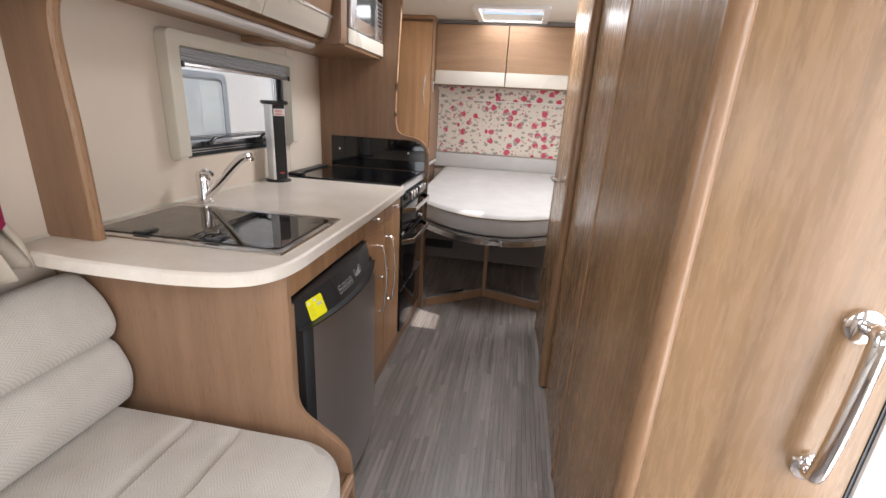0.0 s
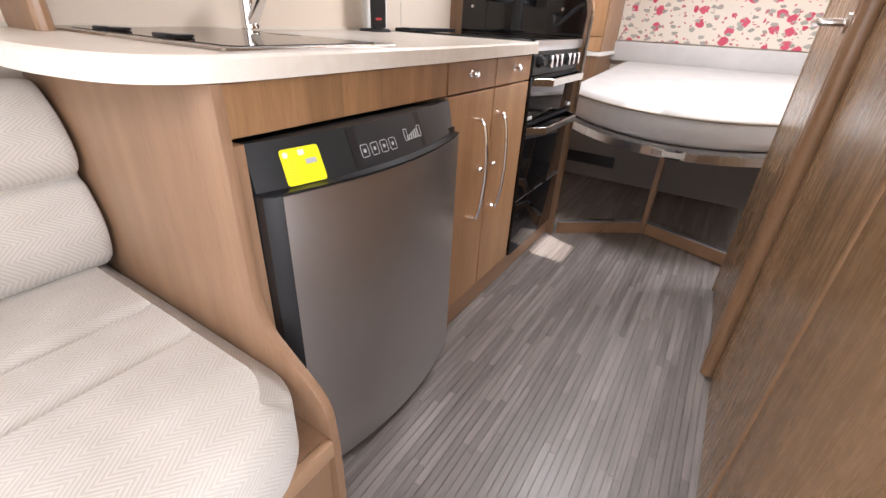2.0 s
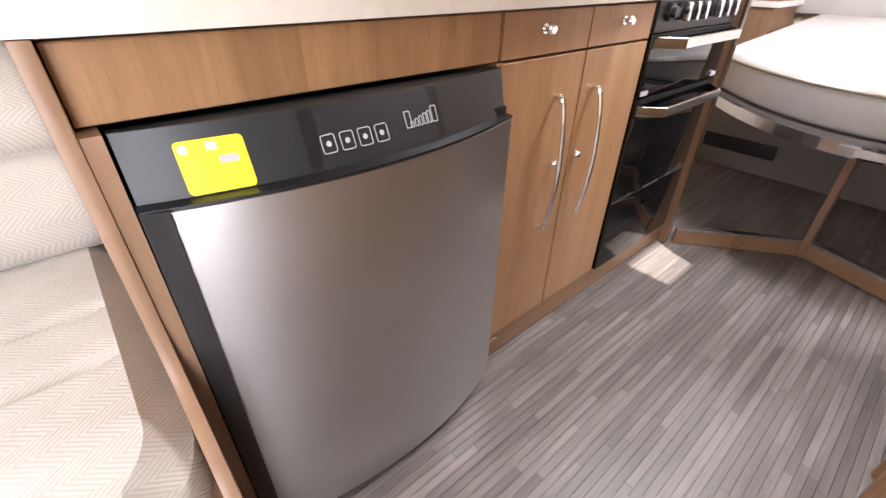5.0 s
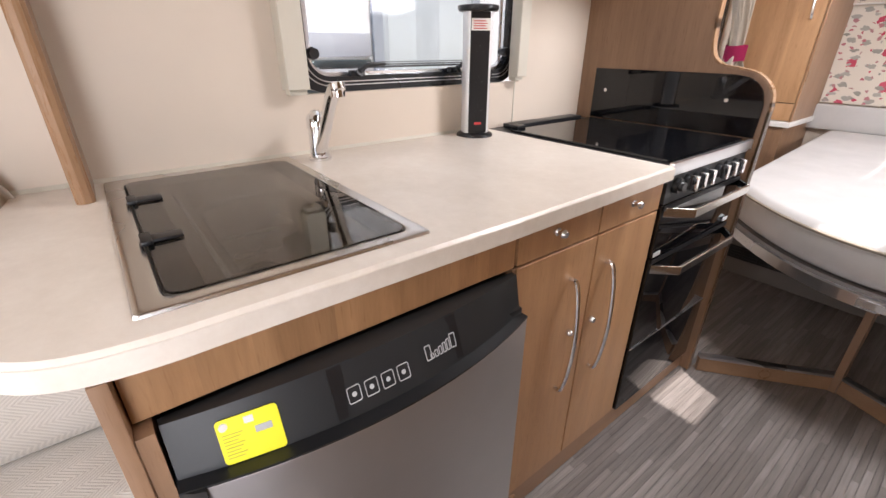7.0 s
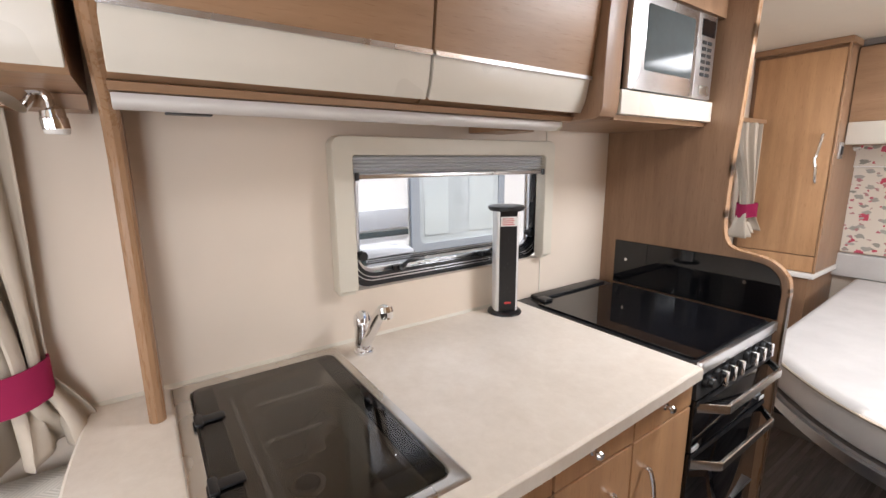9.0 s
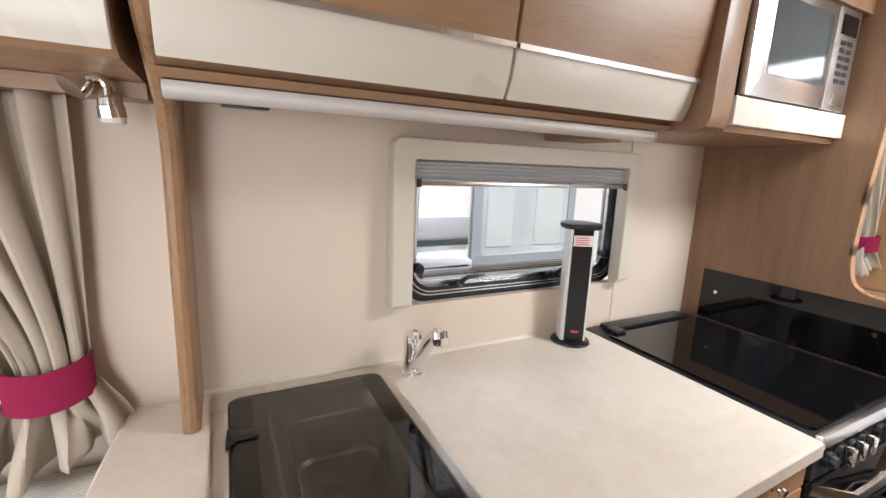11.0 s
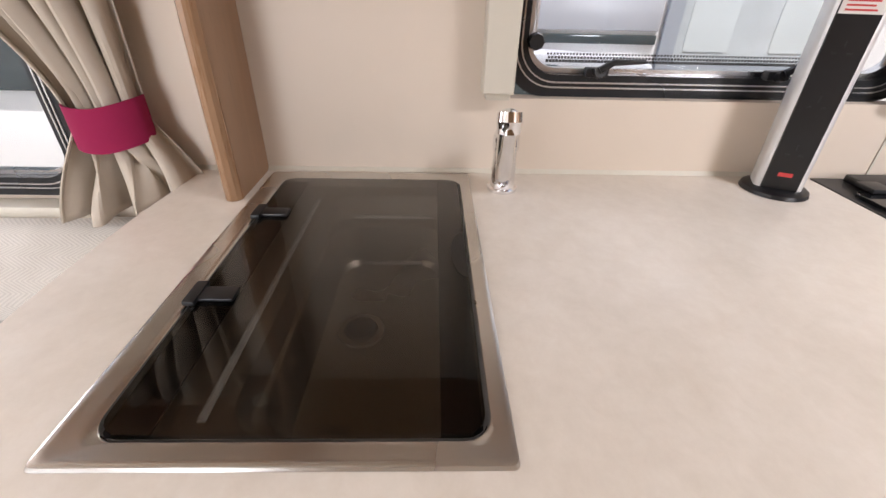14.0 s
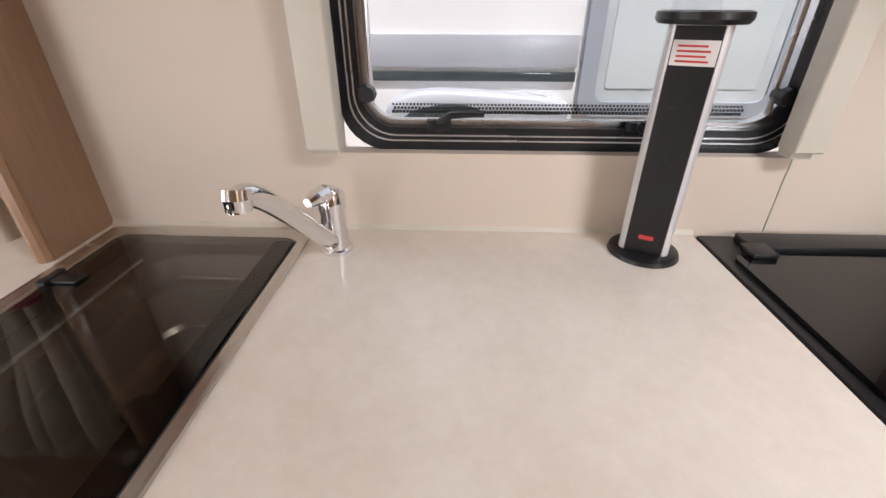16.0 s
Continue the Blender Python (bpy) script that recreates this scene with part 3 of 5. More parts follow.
def blind_cassette():
    e = thing("window_blind", (LX, 1.746, 1.04), "ivory blind cassette with raised grey pleats round the kitchen window", "blind")
    x1 = LX + 0.043
    # one moulded surround: header and both side rails, rounded outer corners
    y0, y1, zt, r = 1.354, 2.142, 1.451, 0.024
    corner = [(y0 + r - r * math.cos(radians(90 * i / 6)), zt - r + r * math.sin(radians(90 * i / 6))) for i in range(7)]
    corner += [(y1 - r + r * math.sin(radians(90 * i / 6)), zt - r + r * math.cos(radians(90 * i / 6))) for i in range(7)]
    bm = bm_new()
    prism(bm, [(y0, 1.055), *corner, (y1, 1.059), (2.098, 1.059), (2.098, 1.398), (2.092, 1.404), (1.412, 1.404), (1.407, 1.398), (1.407, 1.055)], "x", LX + 0.0005, x1, 0.005, 3)
    part("surround", bm, IVORY, e)
    for y0, y1, z0 in ((1.357, 1.407, 1.055), (2.098, 2.139, 1.059)):
        bm = bm_new()
        box(bm, LX + 0.0005, y0 + 0.004, z0 - 0.012, x1 - 0.012, y1 - 0.004, z0 - 0.0005, 0.003)
        part("end_cap", bm, IVORY, e)
    bm = bm_new()
    n = 5
    pts = [(LX + 0.016 + (0.016 if i % 2 else 0.0), 1.403 - i * 0.046 / (2 * n)) for i in range(2 * n + 1)]
    back = [(LX + 0.013, z) for _, z in pts[::-1]]
    prism(bm, pts + back, "y", 1.411, 2.094)
    part("pleats", bm, BLIND, e, "grey pleated blind")
    bm = bm_new()
    box(bm, LX + 0.012, 1.410, 1.344, LX + 0.036, 2.095, 1.356, 0.003)
    part("bottom_bar", bm, ALU, e, "grey bottom bar")
    for y in (1.411, 2.082):
        bm = bm_new()
        box(bm, LX + 0.0365, y, 1.340, LX + 0.041, y + 0.012, 1.360, 0.002)
        part("clip", bm, BLACK, e, "black clip")
    return e


blind_cassette()
# a thin upright joint strip in the wall board right of the blind
bm = bm_new()
box(bm, LX + 0.0003, 2.130, 0.9, LX + 0.0022, 2.134, 1.045)
box(bm, LX + 0.0003, 2.142, 1.452, LX + 0.0022, 2.146, 1.49)
solid("trim", bm, IVORY, "thin wall board joint strip", "trim", kind="structure")

# ---------------- kitchen unit ----------------


def face(y):
    """Front plane of the kitchen doors."""
    return -0.243 - 0.002 * (y - 0.945)


def slant(bm, y0, z0, y1, z1, proud=0.0, thick=0.018, bevel=0.0015):
    """A front panel lying on the slanted front plane."""
    prism(bm, [(face(y0) + proud, y0), (face(y1) + proud, y1), (face(y1) + proud - thick, y1), (face(y0) + proud - thick, y0)], "z", z0, z1, bevel, 1)
    return bm


TZ = 0.90
# worktop
left = [tuple(p) for p in curve([(-0.212, 1.06), (-0.2125, 0.985), (-0.224, 0.918), (-0.255, 0.868), (-0.307, 0.839), (-0.390, 0.822), (-0.469, 0.816), (-0.635, 0.817), (-0.74, 0.824)], 4)]
outline = [(LX + 0.001, 2.013), (-0.226, 2.013), (-0.212, 1.47), *left, (LX + 0.001, 0.834)]
hole = rrect(-0.808, 0.996, -0.270, 1.326, 0.03, 4)
bm = slab(bm_new(), outline[::-1], hole, 0.866, TZ, 0.005)
wt = thing("worktop", (-0.5, 1.4, 0.866), "cream stone-effect laminate kitchen worktop with rounded corner", "worktop")
part("top", bm, TOP, wt)
bm = ring(bm_new(), offset(outline[::-1], 0.0011), offset(outline[::-1], 0.0003), "z", 0.8665, 0.8940)
part("edge_band", bm, TOP, wt, "cream laminate edge band")
bm = bm_new()
prism(bm, [(LX + 0.0005, TZ + 0.0005), (LX + 0.007, TZ + 0.0005), (LX + 0.0005, TZ + 0.008)], "y", 0.825, 2.01)
solid("trim", bm, IVORY, "thin cream sealant bead along the worktop", "trim", kind="structure")

kit = thing("kitchen_cabinet", (-0.55, 1.5, 0), "wood-effect kitchen cabinet with two doors and two small drawers", "cabinet")
bm = bm_new()
prof = [(LX + 0.002, 0.004), (-0.056, 0.004), (-0.060, 0.20), *[tuple(p) for p in curve([(-0.063, 0.29), (-0.072, 0.355), (-0.099, 0.394), (-0.157, 0.438), (-0.200, 0.478), (-0.216, 0.54)], 4)], (-0.218, 0.865), (LX + 0.002, 0.865)]
prism(bm, prof, "y", 0.925, 0.942, 0.003)
part("end_panel", bm, W_V, kit, "curved wood-effect end panel")
bm = bm_new()
box(bm, LX + 0.002, 0.9425, 0.004, -0.30, 2.01, 0.06)
box(bm, LX + 0.002, 1.513, 0.06, face(1.53) - 0.02, 1.531, 0.86)
box(bm, LX + 0.002, 2.000, 0.06, face(2.01) - 0.02, 2.015, 0.86)
box(bm, LX + 0.002, 1.531, 0.06, LX + 0.015, 2.000, 0.86)
part("carcass", bm, W_V, kit)
part("stile", prism(bm_new(), [(face(1.512) - 0.002, 1.512), (face(1.53) - 0.002, 1.526), (face(1.53) - 0.02, 1.526), (face(1.512) - 0.02, 1.512)], "z", 0.02, 0.78), W_V, kit)
part("stile", prism(bm_new(), [(-0.222, 0.9425), (-0.222, 0.960), (-0.30, 0.960), (-0.30, 0.9425)], "z", 0.02, 0.779), W_V, kit)
part("fascia", slant(bm_new(), 0.944, 0.783, 1.513, 0.860), W_FASCIA, kit, "figured wood-effect fascia over the fridge")
part("plinth", slant(bm_new(), 1.513, 0.004, 2.496, 0.083, -0.004, 0.02), W_Y, kit, "wood-effect plinth")


def knob(bm, x, y, z):
    rod(bm, [(x, y, z), (x + 0.004, y, z)], [0.0095, 0.009], 14)
    rod(bm, [(x + 0.004, y, z), (x + 0.012, y, z), (x + 0.018, y, z), (x + 0.023, y, z)], [0.005, 0.005, 0.010, 0.007], 14)
    return bm


for y0, y1, yk in ((1.522, 1.768, 1.624), (1.774, 2.016, 1.888)):
    d = part("drawer_front", slant(bm_new(), y0, 0.783, y1, 0.860), W_DOOR, kit)
    part("knob", knob(bm_new(), face(yk) + 0.0005, yk, 0.829), CHROME, d, "chrome push knob")
for y0, y1, yh, yl in ((1.522, 1.768, 1.690, 1.711), (1.774, 2.016, 1.821, 1.796)):
    d = part("door", slant(bm_new(), y0, 0.086, y1, 0.778), W_DOOR, kit)
    x = face(yh) + 0.0005
    pts = curve([(x, yh, 0.697), (x + 0.016, yh, 0.694), (x + 0.028, yh, 0.640), (x + 0.034, yh, 0.54), (x + 0.028, yh, 0.445), (x + 0.016, yh, 0.388), (x, yh, 0.385)], 5)
    bm = rod(bm_new(), pts, 0.0052, 8)
    part("handle", bm, CHROME, d, "bowed chrome handle")
    bm = bm_new()
    rod(bm, [(face(yl), yl, 0.544), (face(yl) + 0.008, yl, 0.544), (face(yl) + 0.012, yl, 0.544)], [0.0085, 0.0085, 0.006], 12)
    part("lock", bm, CHROME, d, "small chrome push lock")
# round blanking cap in the plinth
bm = bm_new()
rod(bm, [(face(1.60) - 0.004, 1.575, 0.045), (face(1.60) + 0.0015, 1.575, 0.045)], 0.021, 20)
part("cap", bm, W_X, kit, "round wood-effect cover cap")

# ---------------- refrigerator ----------------
fr = thing("refrigerator", (-0.5, 1.24, 0.06), "dark graphite refrigerator with a bowed door built under the worktop", "refrigerator")
part("body", box(bm_new(), -0.82, 0.966, 0.061, -0.246, 1.507, 0.756), BLACK, fr)

def bowx(y, lift=0.0):
    """Lower edge of the control panel, bowed outwards."""
    t = min(1, max(0, (y - 0.964) / 0.546))
    return -0.219 + 0.042 * 4 * t * (1 - t) + lift


def top_edge(y):
    """Upper edge of the control panel, set back and flatter."""
    t = min(1, max(0, (y - 0.964) / 0.546))
    return -0.234 + 0.026 * 4 * t * (1 - t)


def lean(bm):
    """Tips what was built upright on the bowed lower edge back to the flatter top edge of the panel."""
    for v in bm.verts:
        k = min(1.0, max(0.0, (v.co.z - 0.702) / 0.074))
        v.co.x += k * (top_edge(v.co.y) - bowx(v.co.y))
    return bm


bm = bm_new()
cur = [(bowx(0.964 + 0.546 * i / 16), 0.964 + 0.546 * i / 16) for i in range(17)]
lo = [bm.verts.new((x, y, 0.702)) for x, y in cur]
hi = [bm.verts.new((top_edge(y), y, 0.776)) for x, y in cur]
lob = [bm.verts.new((-0.2455, y, 0.702)) for x, y in cur]
hib = [bm.verts.new((-0.2455, y, 0.776)) for x, y in cur]
for i in range(16):
    for p, q in ((lo, hi), (hi, hib), (hib, lob), (lob, lo)):
        bm.faces.new((p[i], p[i + 1], q[i + 1], q[i]))
for i in (0, 16):
    bm.faces.new((lo[i], hi[i], hib[i], lob[i]))
bmesh.ops.recalc_face_normals(bm, faces=bm.faces[:])
part("control_panel", bm, DARKGREY, fr, "dark grey control panel")
bow = [(-0.202 + 0.046 * 4 * (i / 16) * (1 - i / 16), 0.963 + 0.548 * i / 16) for i in range(17)]
bm = bm_new()
prism(bm, bow + [(-0.2445, 1.511), (-0.2445, 0.963)], "z", 0.022, 0.698, 0.002, 1)
dr = part("door", bm, FRIDGE, fr, "graphite metal door")
bm = bm_new()
prism(bm, [(-0.203, 0.9615), (-0.1925, 0.975), (-0.1880, 0.986), (-0.1950, 0.986), (-0.2445, 0.962)], "z", 0.022, 0.700)
part("door_edge", bm, BLACK, dr, "black plastic door edge")
bm = bm_new()
prism(bm, [(p[0] + 0.0012, p[1]) for p in bow] + [(-0.2445, 1.511), (-0.2445, 0.963)], "z", 0.6982, 0.7018)
part("door_cap", bm, BLACK, dr, "black plastic top edge")
part("hinge_cover", box(bm_new(), -0.24, 1.475, 0.7022, -0.212, 1.508, 0.716, 0.002), BLACK, fr)


def decal(bm, y0, z0, y1, z1, lift=0.0012, thick=0.0006):
    prism(bm, [(bowx(y0, lift), y0), (bowx(y1, lift), y1), (bowx(y1, lift - thick), y1), (bowx(y0, lift - thick), y0)], "z", z0, z1)
    return bm


bm = bm_new()
decal(bm, 1.140, 0.706, 1.348, 0.774)
disp = part("display", lean(bm), BLACK, fr, "black display strip")
for i in range(4):
    bm = bm_new()
    y = 1.158 + 0.0245 * i
    o, inn = rrect(y, 0.7205, y + 0.019, 0.7425, 0.003, 2), rrect(y + 0.001, 0.7215, y + 0.018, 0.7415, 0.002, 2)
    ring(bm, o, inn, "x", bowx(y, 0.0018), bowx(y, 0.0024))
    rod(bm, [(bowx(y, 0.0018), y + 0.0095, 0.7315), (bowx(y, 0.0024), y + 0.0095, 0.7315)], 0.0034, 8)
    part("symbol", lean(bm), PALEPRINT, disp, "pale key symbol")
for i in range(7):
    bm = bm_new()
    y = 1.281 + 0.0078 * i
    h = 0.022 if i in (0, 6) else 0.006 + 0.0022 * i
    ring(bm, rrect(y, 0.728, y + (0.010 if i in (0, 6) else 0.006), 0.728 + h, 0.001, 1), rrect(y + 0.0012, 0.7292, y + (0.0088 if i in (0, 6) else 0.0048), 0.728 + h - 0.0012, 0.0006, 1), "x", bowx(y, 0.0018), bowx(y, 0.0024))
    part("symbol", lean(bm), PALEPRINT, disp, "pale level symbol")
# energy label
bm = bm_new()
y0, y1 = 1.011, 1.077
pts = rrect(y0, 0.7035, y1, 0.760, 0.005, 3)
b2 = bmesh.new()
lo = [b2.verts.new((bowx(p, 0.0014), p, q)) for p, q in pts]
hi = [b2.verts.new((bowx(p, 0.0020), p, q)) for p, q in pts]
b2.faces.new(hi)
for i in range(len(pts)):
    b2.faces.new((lo[i], lo[(i + 1) % len(pts)], hi[(i + 1) % len(pts)], hi[i]))
merge(bm, b2)
lab = part("label", lean(bm), YELLOW, fr, "bright yellow adhesive label")
bm = bm_new()
rod(bm, [(bowx(1.0185, 0.0019), 1.0185, 0.7515), (bowx(1.0185, 0.0034), 1.0185, 0.7515)], 0.0048, 12)
part("symbol", lean(bm), WHITE, lab, "round white symbol")
for yy, zz, ww, hh, mm in ((1.040, 0.748, 0.010, 0.008, WHITE), (1.049, 0.733, 0.018, 0.008, PRINT)):
    part("symbol", lean(decal(bm_new(), yy, zz, yy + ww, zz + hh, 0.0026)), mm, lab, "small pale printed mark")
for i in range(8):
    part("text_line", lean(decal(bm_new(), 1.015, 0.7405 - 0.0042 * i, 1.036 - 0.003 * (i % 3), 0.7413 - 0.0042 * i, 0.0030)), TAN_PRINT, lab, "fine unreadable print line")

# ---------------- sink with glass lid ----------------
sk = thing("sink", (-0.56, 1.15, TZ), "stainless steel sink under a tinted flush glass lid", "sink")
bm = bm_new()
o, i_ = rrect(-0.829, 0.973, -0.254, 1.340, 0.006, 5), rrect(-0.799, 1.004, -0.279, 1.320, 0.022, 5)
rows = []
for fr_in, dz in ((0.0, 0.0005), (0.06, 0.0040), (0.16, 0.0048), (0.30, 0.0042), (0.70, 0.0034), (0.90, 0.0028), (0.97, 0.0010), (1.0, -0.006)):
    rows.append([bm.verts.new((a[0] + (b[0] - a[0]) * fr_in, a[1] + (b[1] - a[1]) * fr_in, TZ + dz)) for a, b in zip(o, i_)])
for a, b in zip(rows, rows[1:]):
    for i in range(len(a)):
        bm.faces.new((a[i], a[(i + 1) % len(a)], b[(i + 1) % len(a)], b[i]))
bmesh.ops.recalc_face_normals(bm, faces=bm.faces[:])
if sum(f.normal.z for f in bm.faces) < 0:
    bmesh.ops.reverse_faces(bm, faces=bm.faces[:])
part("rim", bm, STEEL, sk, "brushed steel rim")
bm = bm_new()
levels = [(rrect(-0.822, 0.990, -0.284, 1.309, 0.022, 5), 0.903), (rrect(-0.820, 0.992, -0.286, 1.307, 0.022, 5), 0.888), (rrect(-0.815, 0.997, -0.289, 1.305, 0.022, 5), 0.8874), (rrect(-0.795, 1.067, -0.2895, 1.3035, 0.045, 5), 0.8872),
          (rrect(-0.790, 1.072, -0.292, 1.302, 0.045, 5), 0.887), (rrect(-0.786, 1.077, -0.296, 1.299, 0.045, 5), 0.8855), (rrect(-0.783, 1.081, -0.299, 1.297, 0.045, 5), 0.881),
          (rrect(-0.772, 1.086, -0.306, 1.292, 0.045, 5), 0.852), (rrect(-0.768, 1.088, -0.309, 1.290, 0.045, 5), 0.848), (rrect(-0.748, 1.092, -0.322, 1.286, 0.045, 5), 0.845),
          (rrect(-0.744, 1.094, -0.325, 1.284, 0.045, 5), 0.841), (rrect(-0.735, 1.099, -0.334, 1.278, 0.05, 5), 0.778), (rrect(-0.730, 1.103, -0.338, 1.274, 0.05, 5), 0.769),
          (rrect(-0.715, 1.115, -0.350, 1.262, 0.05, 5), 0.763), (rrect(-0.60, 1.15, -0.53, 1.19, 0.018, 5), 0.760)]
loops = [[bm.verts.new((-0.799 + (x + 0.822) * 0.520 / 0.538, 1.004 + (y - 0.990) * 0.316 / 0.319, z)) for x, y in pts] for pts, z in levels]
for a, b in zip(loops, loops[1:]):
    for i in range(len(a)):
        bm.faces.new((a[i], b[i], b[(i + 1) % len(a)], a[(i + 1) % len(a)]))
bm.faces.new(loops[-1])
bmesh.ops.recalc_face_normals(bm, faces=bm.faces[:])
for f in bm.faces:
    f.normal_flip() if f.normal.z < -0.5 else None
part("bowl", bm, BOWL, sk, "pressed steel bowl")
# pale rods put the highlights of the bowl edges into the shape
for pts in ([(-0.305, 1.076, 0.8865), (-0.74, 1.076, 0.8865)], [(-0.748, 1.10, 0.848), (-0.748, 1.285, 0.848)], [(-0.712, 1.115, 0.771), (-0.712, 1.268, 0.771)]):
    part("pressed_bead", rod(bm_new(), pts, 0.0042, 8), ALU_COL, sk, "pale rod standing for the highlight on a bowl edge")
bm = bm_new()
rod(bm, [(-0.545, 1.168, 0.7605), (-0.545, 1.168, 0.764)], [0.036, 0.034], 24)
dn = part("drain", bm, STEEL, sk, "steel drain ring")
bm = bm_new()
rod(bm, [(-0.545, 1.168, 0.7642), (-0.545, 1.168, 0.769)], [0.025, 0.022], 20)
part("plug", bm, BLACK, dn, "black plug")
bm = bm_new()
prism(bm, rrect(-0.796, 1.007, -0.282, 1.317, 0.02, 5), "z", 0.8985, 0.9045)
lid = part("lid", bm, LID, sk, "smoked glass lid")
lid.visible_shadow = False
bm = bm_new()
box(bm, -0.794, 1.009, 0.8962, -0.284, 1.047, 0.8982)
box(bm, -0.794, 1.280, 0.8962, -0.284, 1.315, 0.8982)
part("lid_border", bm, BORDER, sk, "black printed border under the glass")
bm = bm_new()
prism(bm, [(-0.548 + 0.055 * math.cos(a), 1.3165 - 0.020 * math.sin(a)) for a in [math.pi * i / 14 for i in range(15)]], "z", 0.9047, 0.9052)
part("finger_notch", bm, BLACKGLASS, sk, "dark finger notch at the lid edge")
for xx in (-0.656, -0.455):
    bm = bm_new()
    box(bm, xx - 0.012, 1.006, 0.9047, xx + 0.012, 1.052, 0.910, 0.003)
    box(bm, xx - 0.020, 1.000, 0.9047, xx + 0.020, 1.014, 0.912, 0.003)
    part("hinge", bm, BLACK, sk, "black lid hinge")

# ---------------- mixer tap ----------------
tap = thing("mixer_tap", (-0.768, 1.395, TZ), "chrome single-lever mixer tap standing behind the sink", "tap")
tx, ty = -0.768, 1.395
bm = bm_new()
rod(bm, [(tx, ty, TZ + 0.0005), (tx, ty, TZ + 0.006), (tx, ty, TZ + 0.008), (tx, ty, TZ + 0.075)], [0.026, 0.026, 0.0215, 0.020], 20)
part("body", bm, CHROME, tap)
bm = bm_new()
rod(bm, curve([(tx + 0.012, ty - 0.002, TZ + 0.022), (tx + 0.070, ty - 0.012, TZ + 0.075), (tx + 0.138, ty - 0.024, TZ + 0.140), (tx + 0.180, ty - 0.031, TZ + 0.172), (tx + 0.205, ty - 0.035, TZ + 0.175)], 5), [0.0135] * 16 + [0.0135] * 5, 16)
sp = part("spout", bm, CHROME, tap)
bm = bm_new()
rod(bm, [(tx + 0.198, ty - 0.034, TZ + 0.186), (tx + 0.201, ty - 0.034, TZ + 0.176), (tx + 0.2004, ty - 0.034, TZ + 0.174), (tx + 0.201, ty - 0.034, TZ + 0.163)], [0.0145, 0.0155, 0.0145, 0.0140], 18)
part("aerator", bm, CHROME, sp)
bm = bm_new()
rod(bm, [(tx, ty, TZ + 0.0755), (tx, ty, TZ + 0.098), (tx, ty, TZ + 0.108), (tx - 0.002, ty, TZ + 0.112)], [0.0225, 0.022, 0.016, 0.004], 18)
rod(bm, curve([(tx, ty, TZ + 0.098), (tx + 0.022, ty - 0.008, TZ + 0.106), (tx + 0.050, ty - 0.018, TZ + 0.104)], 4), [0.015] * 4 + [0.012] * 3 + [0.010, 0.008], 10)
part("lever", bm, CHROME, tap)

# ---------------- pop-up socket tower ----------------
tw = thing("socket_tower", (-0.780, 1.898, TZ), "raised aluminium pop-up socket tower with black face on the worktop", "socket tower")
cx, cy = -0.780, 1.898
bm = bm_new()
rod(bm, [(cx, cy, TZ + 0.0005), (cx, cy, TZ + 0.007), (cx, cy, TZ + 0.011)], [0.055, 0.053, 0.046], 28)
part("collar", bm, BLACK, tw, "round black collar")
ang = radians(-26)


def turned(pts):
    return [(cx + x * math.cos(ang) - y * math.sin(ang), cy + x * math.sin(ang) + y * math.cos(ang)) for x, y in pts]


part("column", prism(bm_new(), turned(rrect(-0.030, -0.037, 0.026, 0.037, 0.012, 4)), "z", TZ + 0.011, TZ + 0.335), ALU_COL, tw, "satin aluminium column")
fp = part("face_plate", prism(bm_new(), turned([(0.0262, -0.0275), (0.0295, -0.0265), (0.0295, 0.0265), (0.0262, 0.0275)]), "z", TZ + 0.012, TZ + 0.334), BLACK, tw, "black socket face")
for kz in (0.085, 0.165, 0.245):
    for dy, dz, w, h in ((-0.0095, 0.0, 0.006, 0.002), (0.0095, 0.0, 0.006, 0.002), (0.0, 0.013, 0.002, 0.007)):
        pts = turned([(0.0294, dy - w / 2), (0.0299, dy - w / 2), (0.0299, dy + w / 2), (0.0294, dy + w / 2)])
        part("socket_slot", prism(bm_new(), pts, "z", TZ + kz + dz - h / 2 * 1.4 - 0.01, TZ + kz + dz + h / 2 * 1.4 - 0.01), DARKGREY, fp, "socket slot")
part("warning_label", prism(bm_new(), turned([(0.0294, -0.0262), (0.0300, -0.0262), (0.0300, 0.0262), (0.0294, 0.0262)]), "z", TZ + 0.288, TZ + 0.318), WHITE, fp, "white label with red print lines")
for i in range(4):
    part("text_line", prism(bm_new(), turned([(0.0300, -0.020), (0.0304, -0.020), (0.0304, 0.018 - 0.004 * (i % 2)), (0.0300, 0.018 - 0.004 * (i % 2))]), "z", TZ + 0.292 + 0.006 * i, TZ + 0.2945 + 0.006 * i), REDPRINT, fp, "red unreadable print line")
part("mark", prism(bm_new(), turned([(0.0294, -0.010), (0.0300, -0.010), (0.0300, 0.011), (0.0294, 0.011)]), "z", TZ + 0.036, TZ + 0.043), REDPRINT, fp, "small red mark")
bm = bm_new()
rod(bm, [(cx, cy, TZ + 0.3355), (cx, cy, TZ + 0.341), (cx, cy, TZ + 0.349), (cx, cy, TZ + 0.351)], [0.052, 0.056, 0.056, 0.050], 28)
part("cap", bm, BLACK, tw, "round black cap")

# ---------------- cooker ----------------
ck = thing("cooker", (-0.5, 2.26, 0.08), "black built-in gas cooker with grill, oven and glass hob lid", "cooker")
CY0, CY1, CX = 2.022, 2.486, -0.240
part("body", box(bm_new(), LX + 0.004, CY0, 0.0845, CX - 0.012, CY1, 0.880), BLACK, ck)
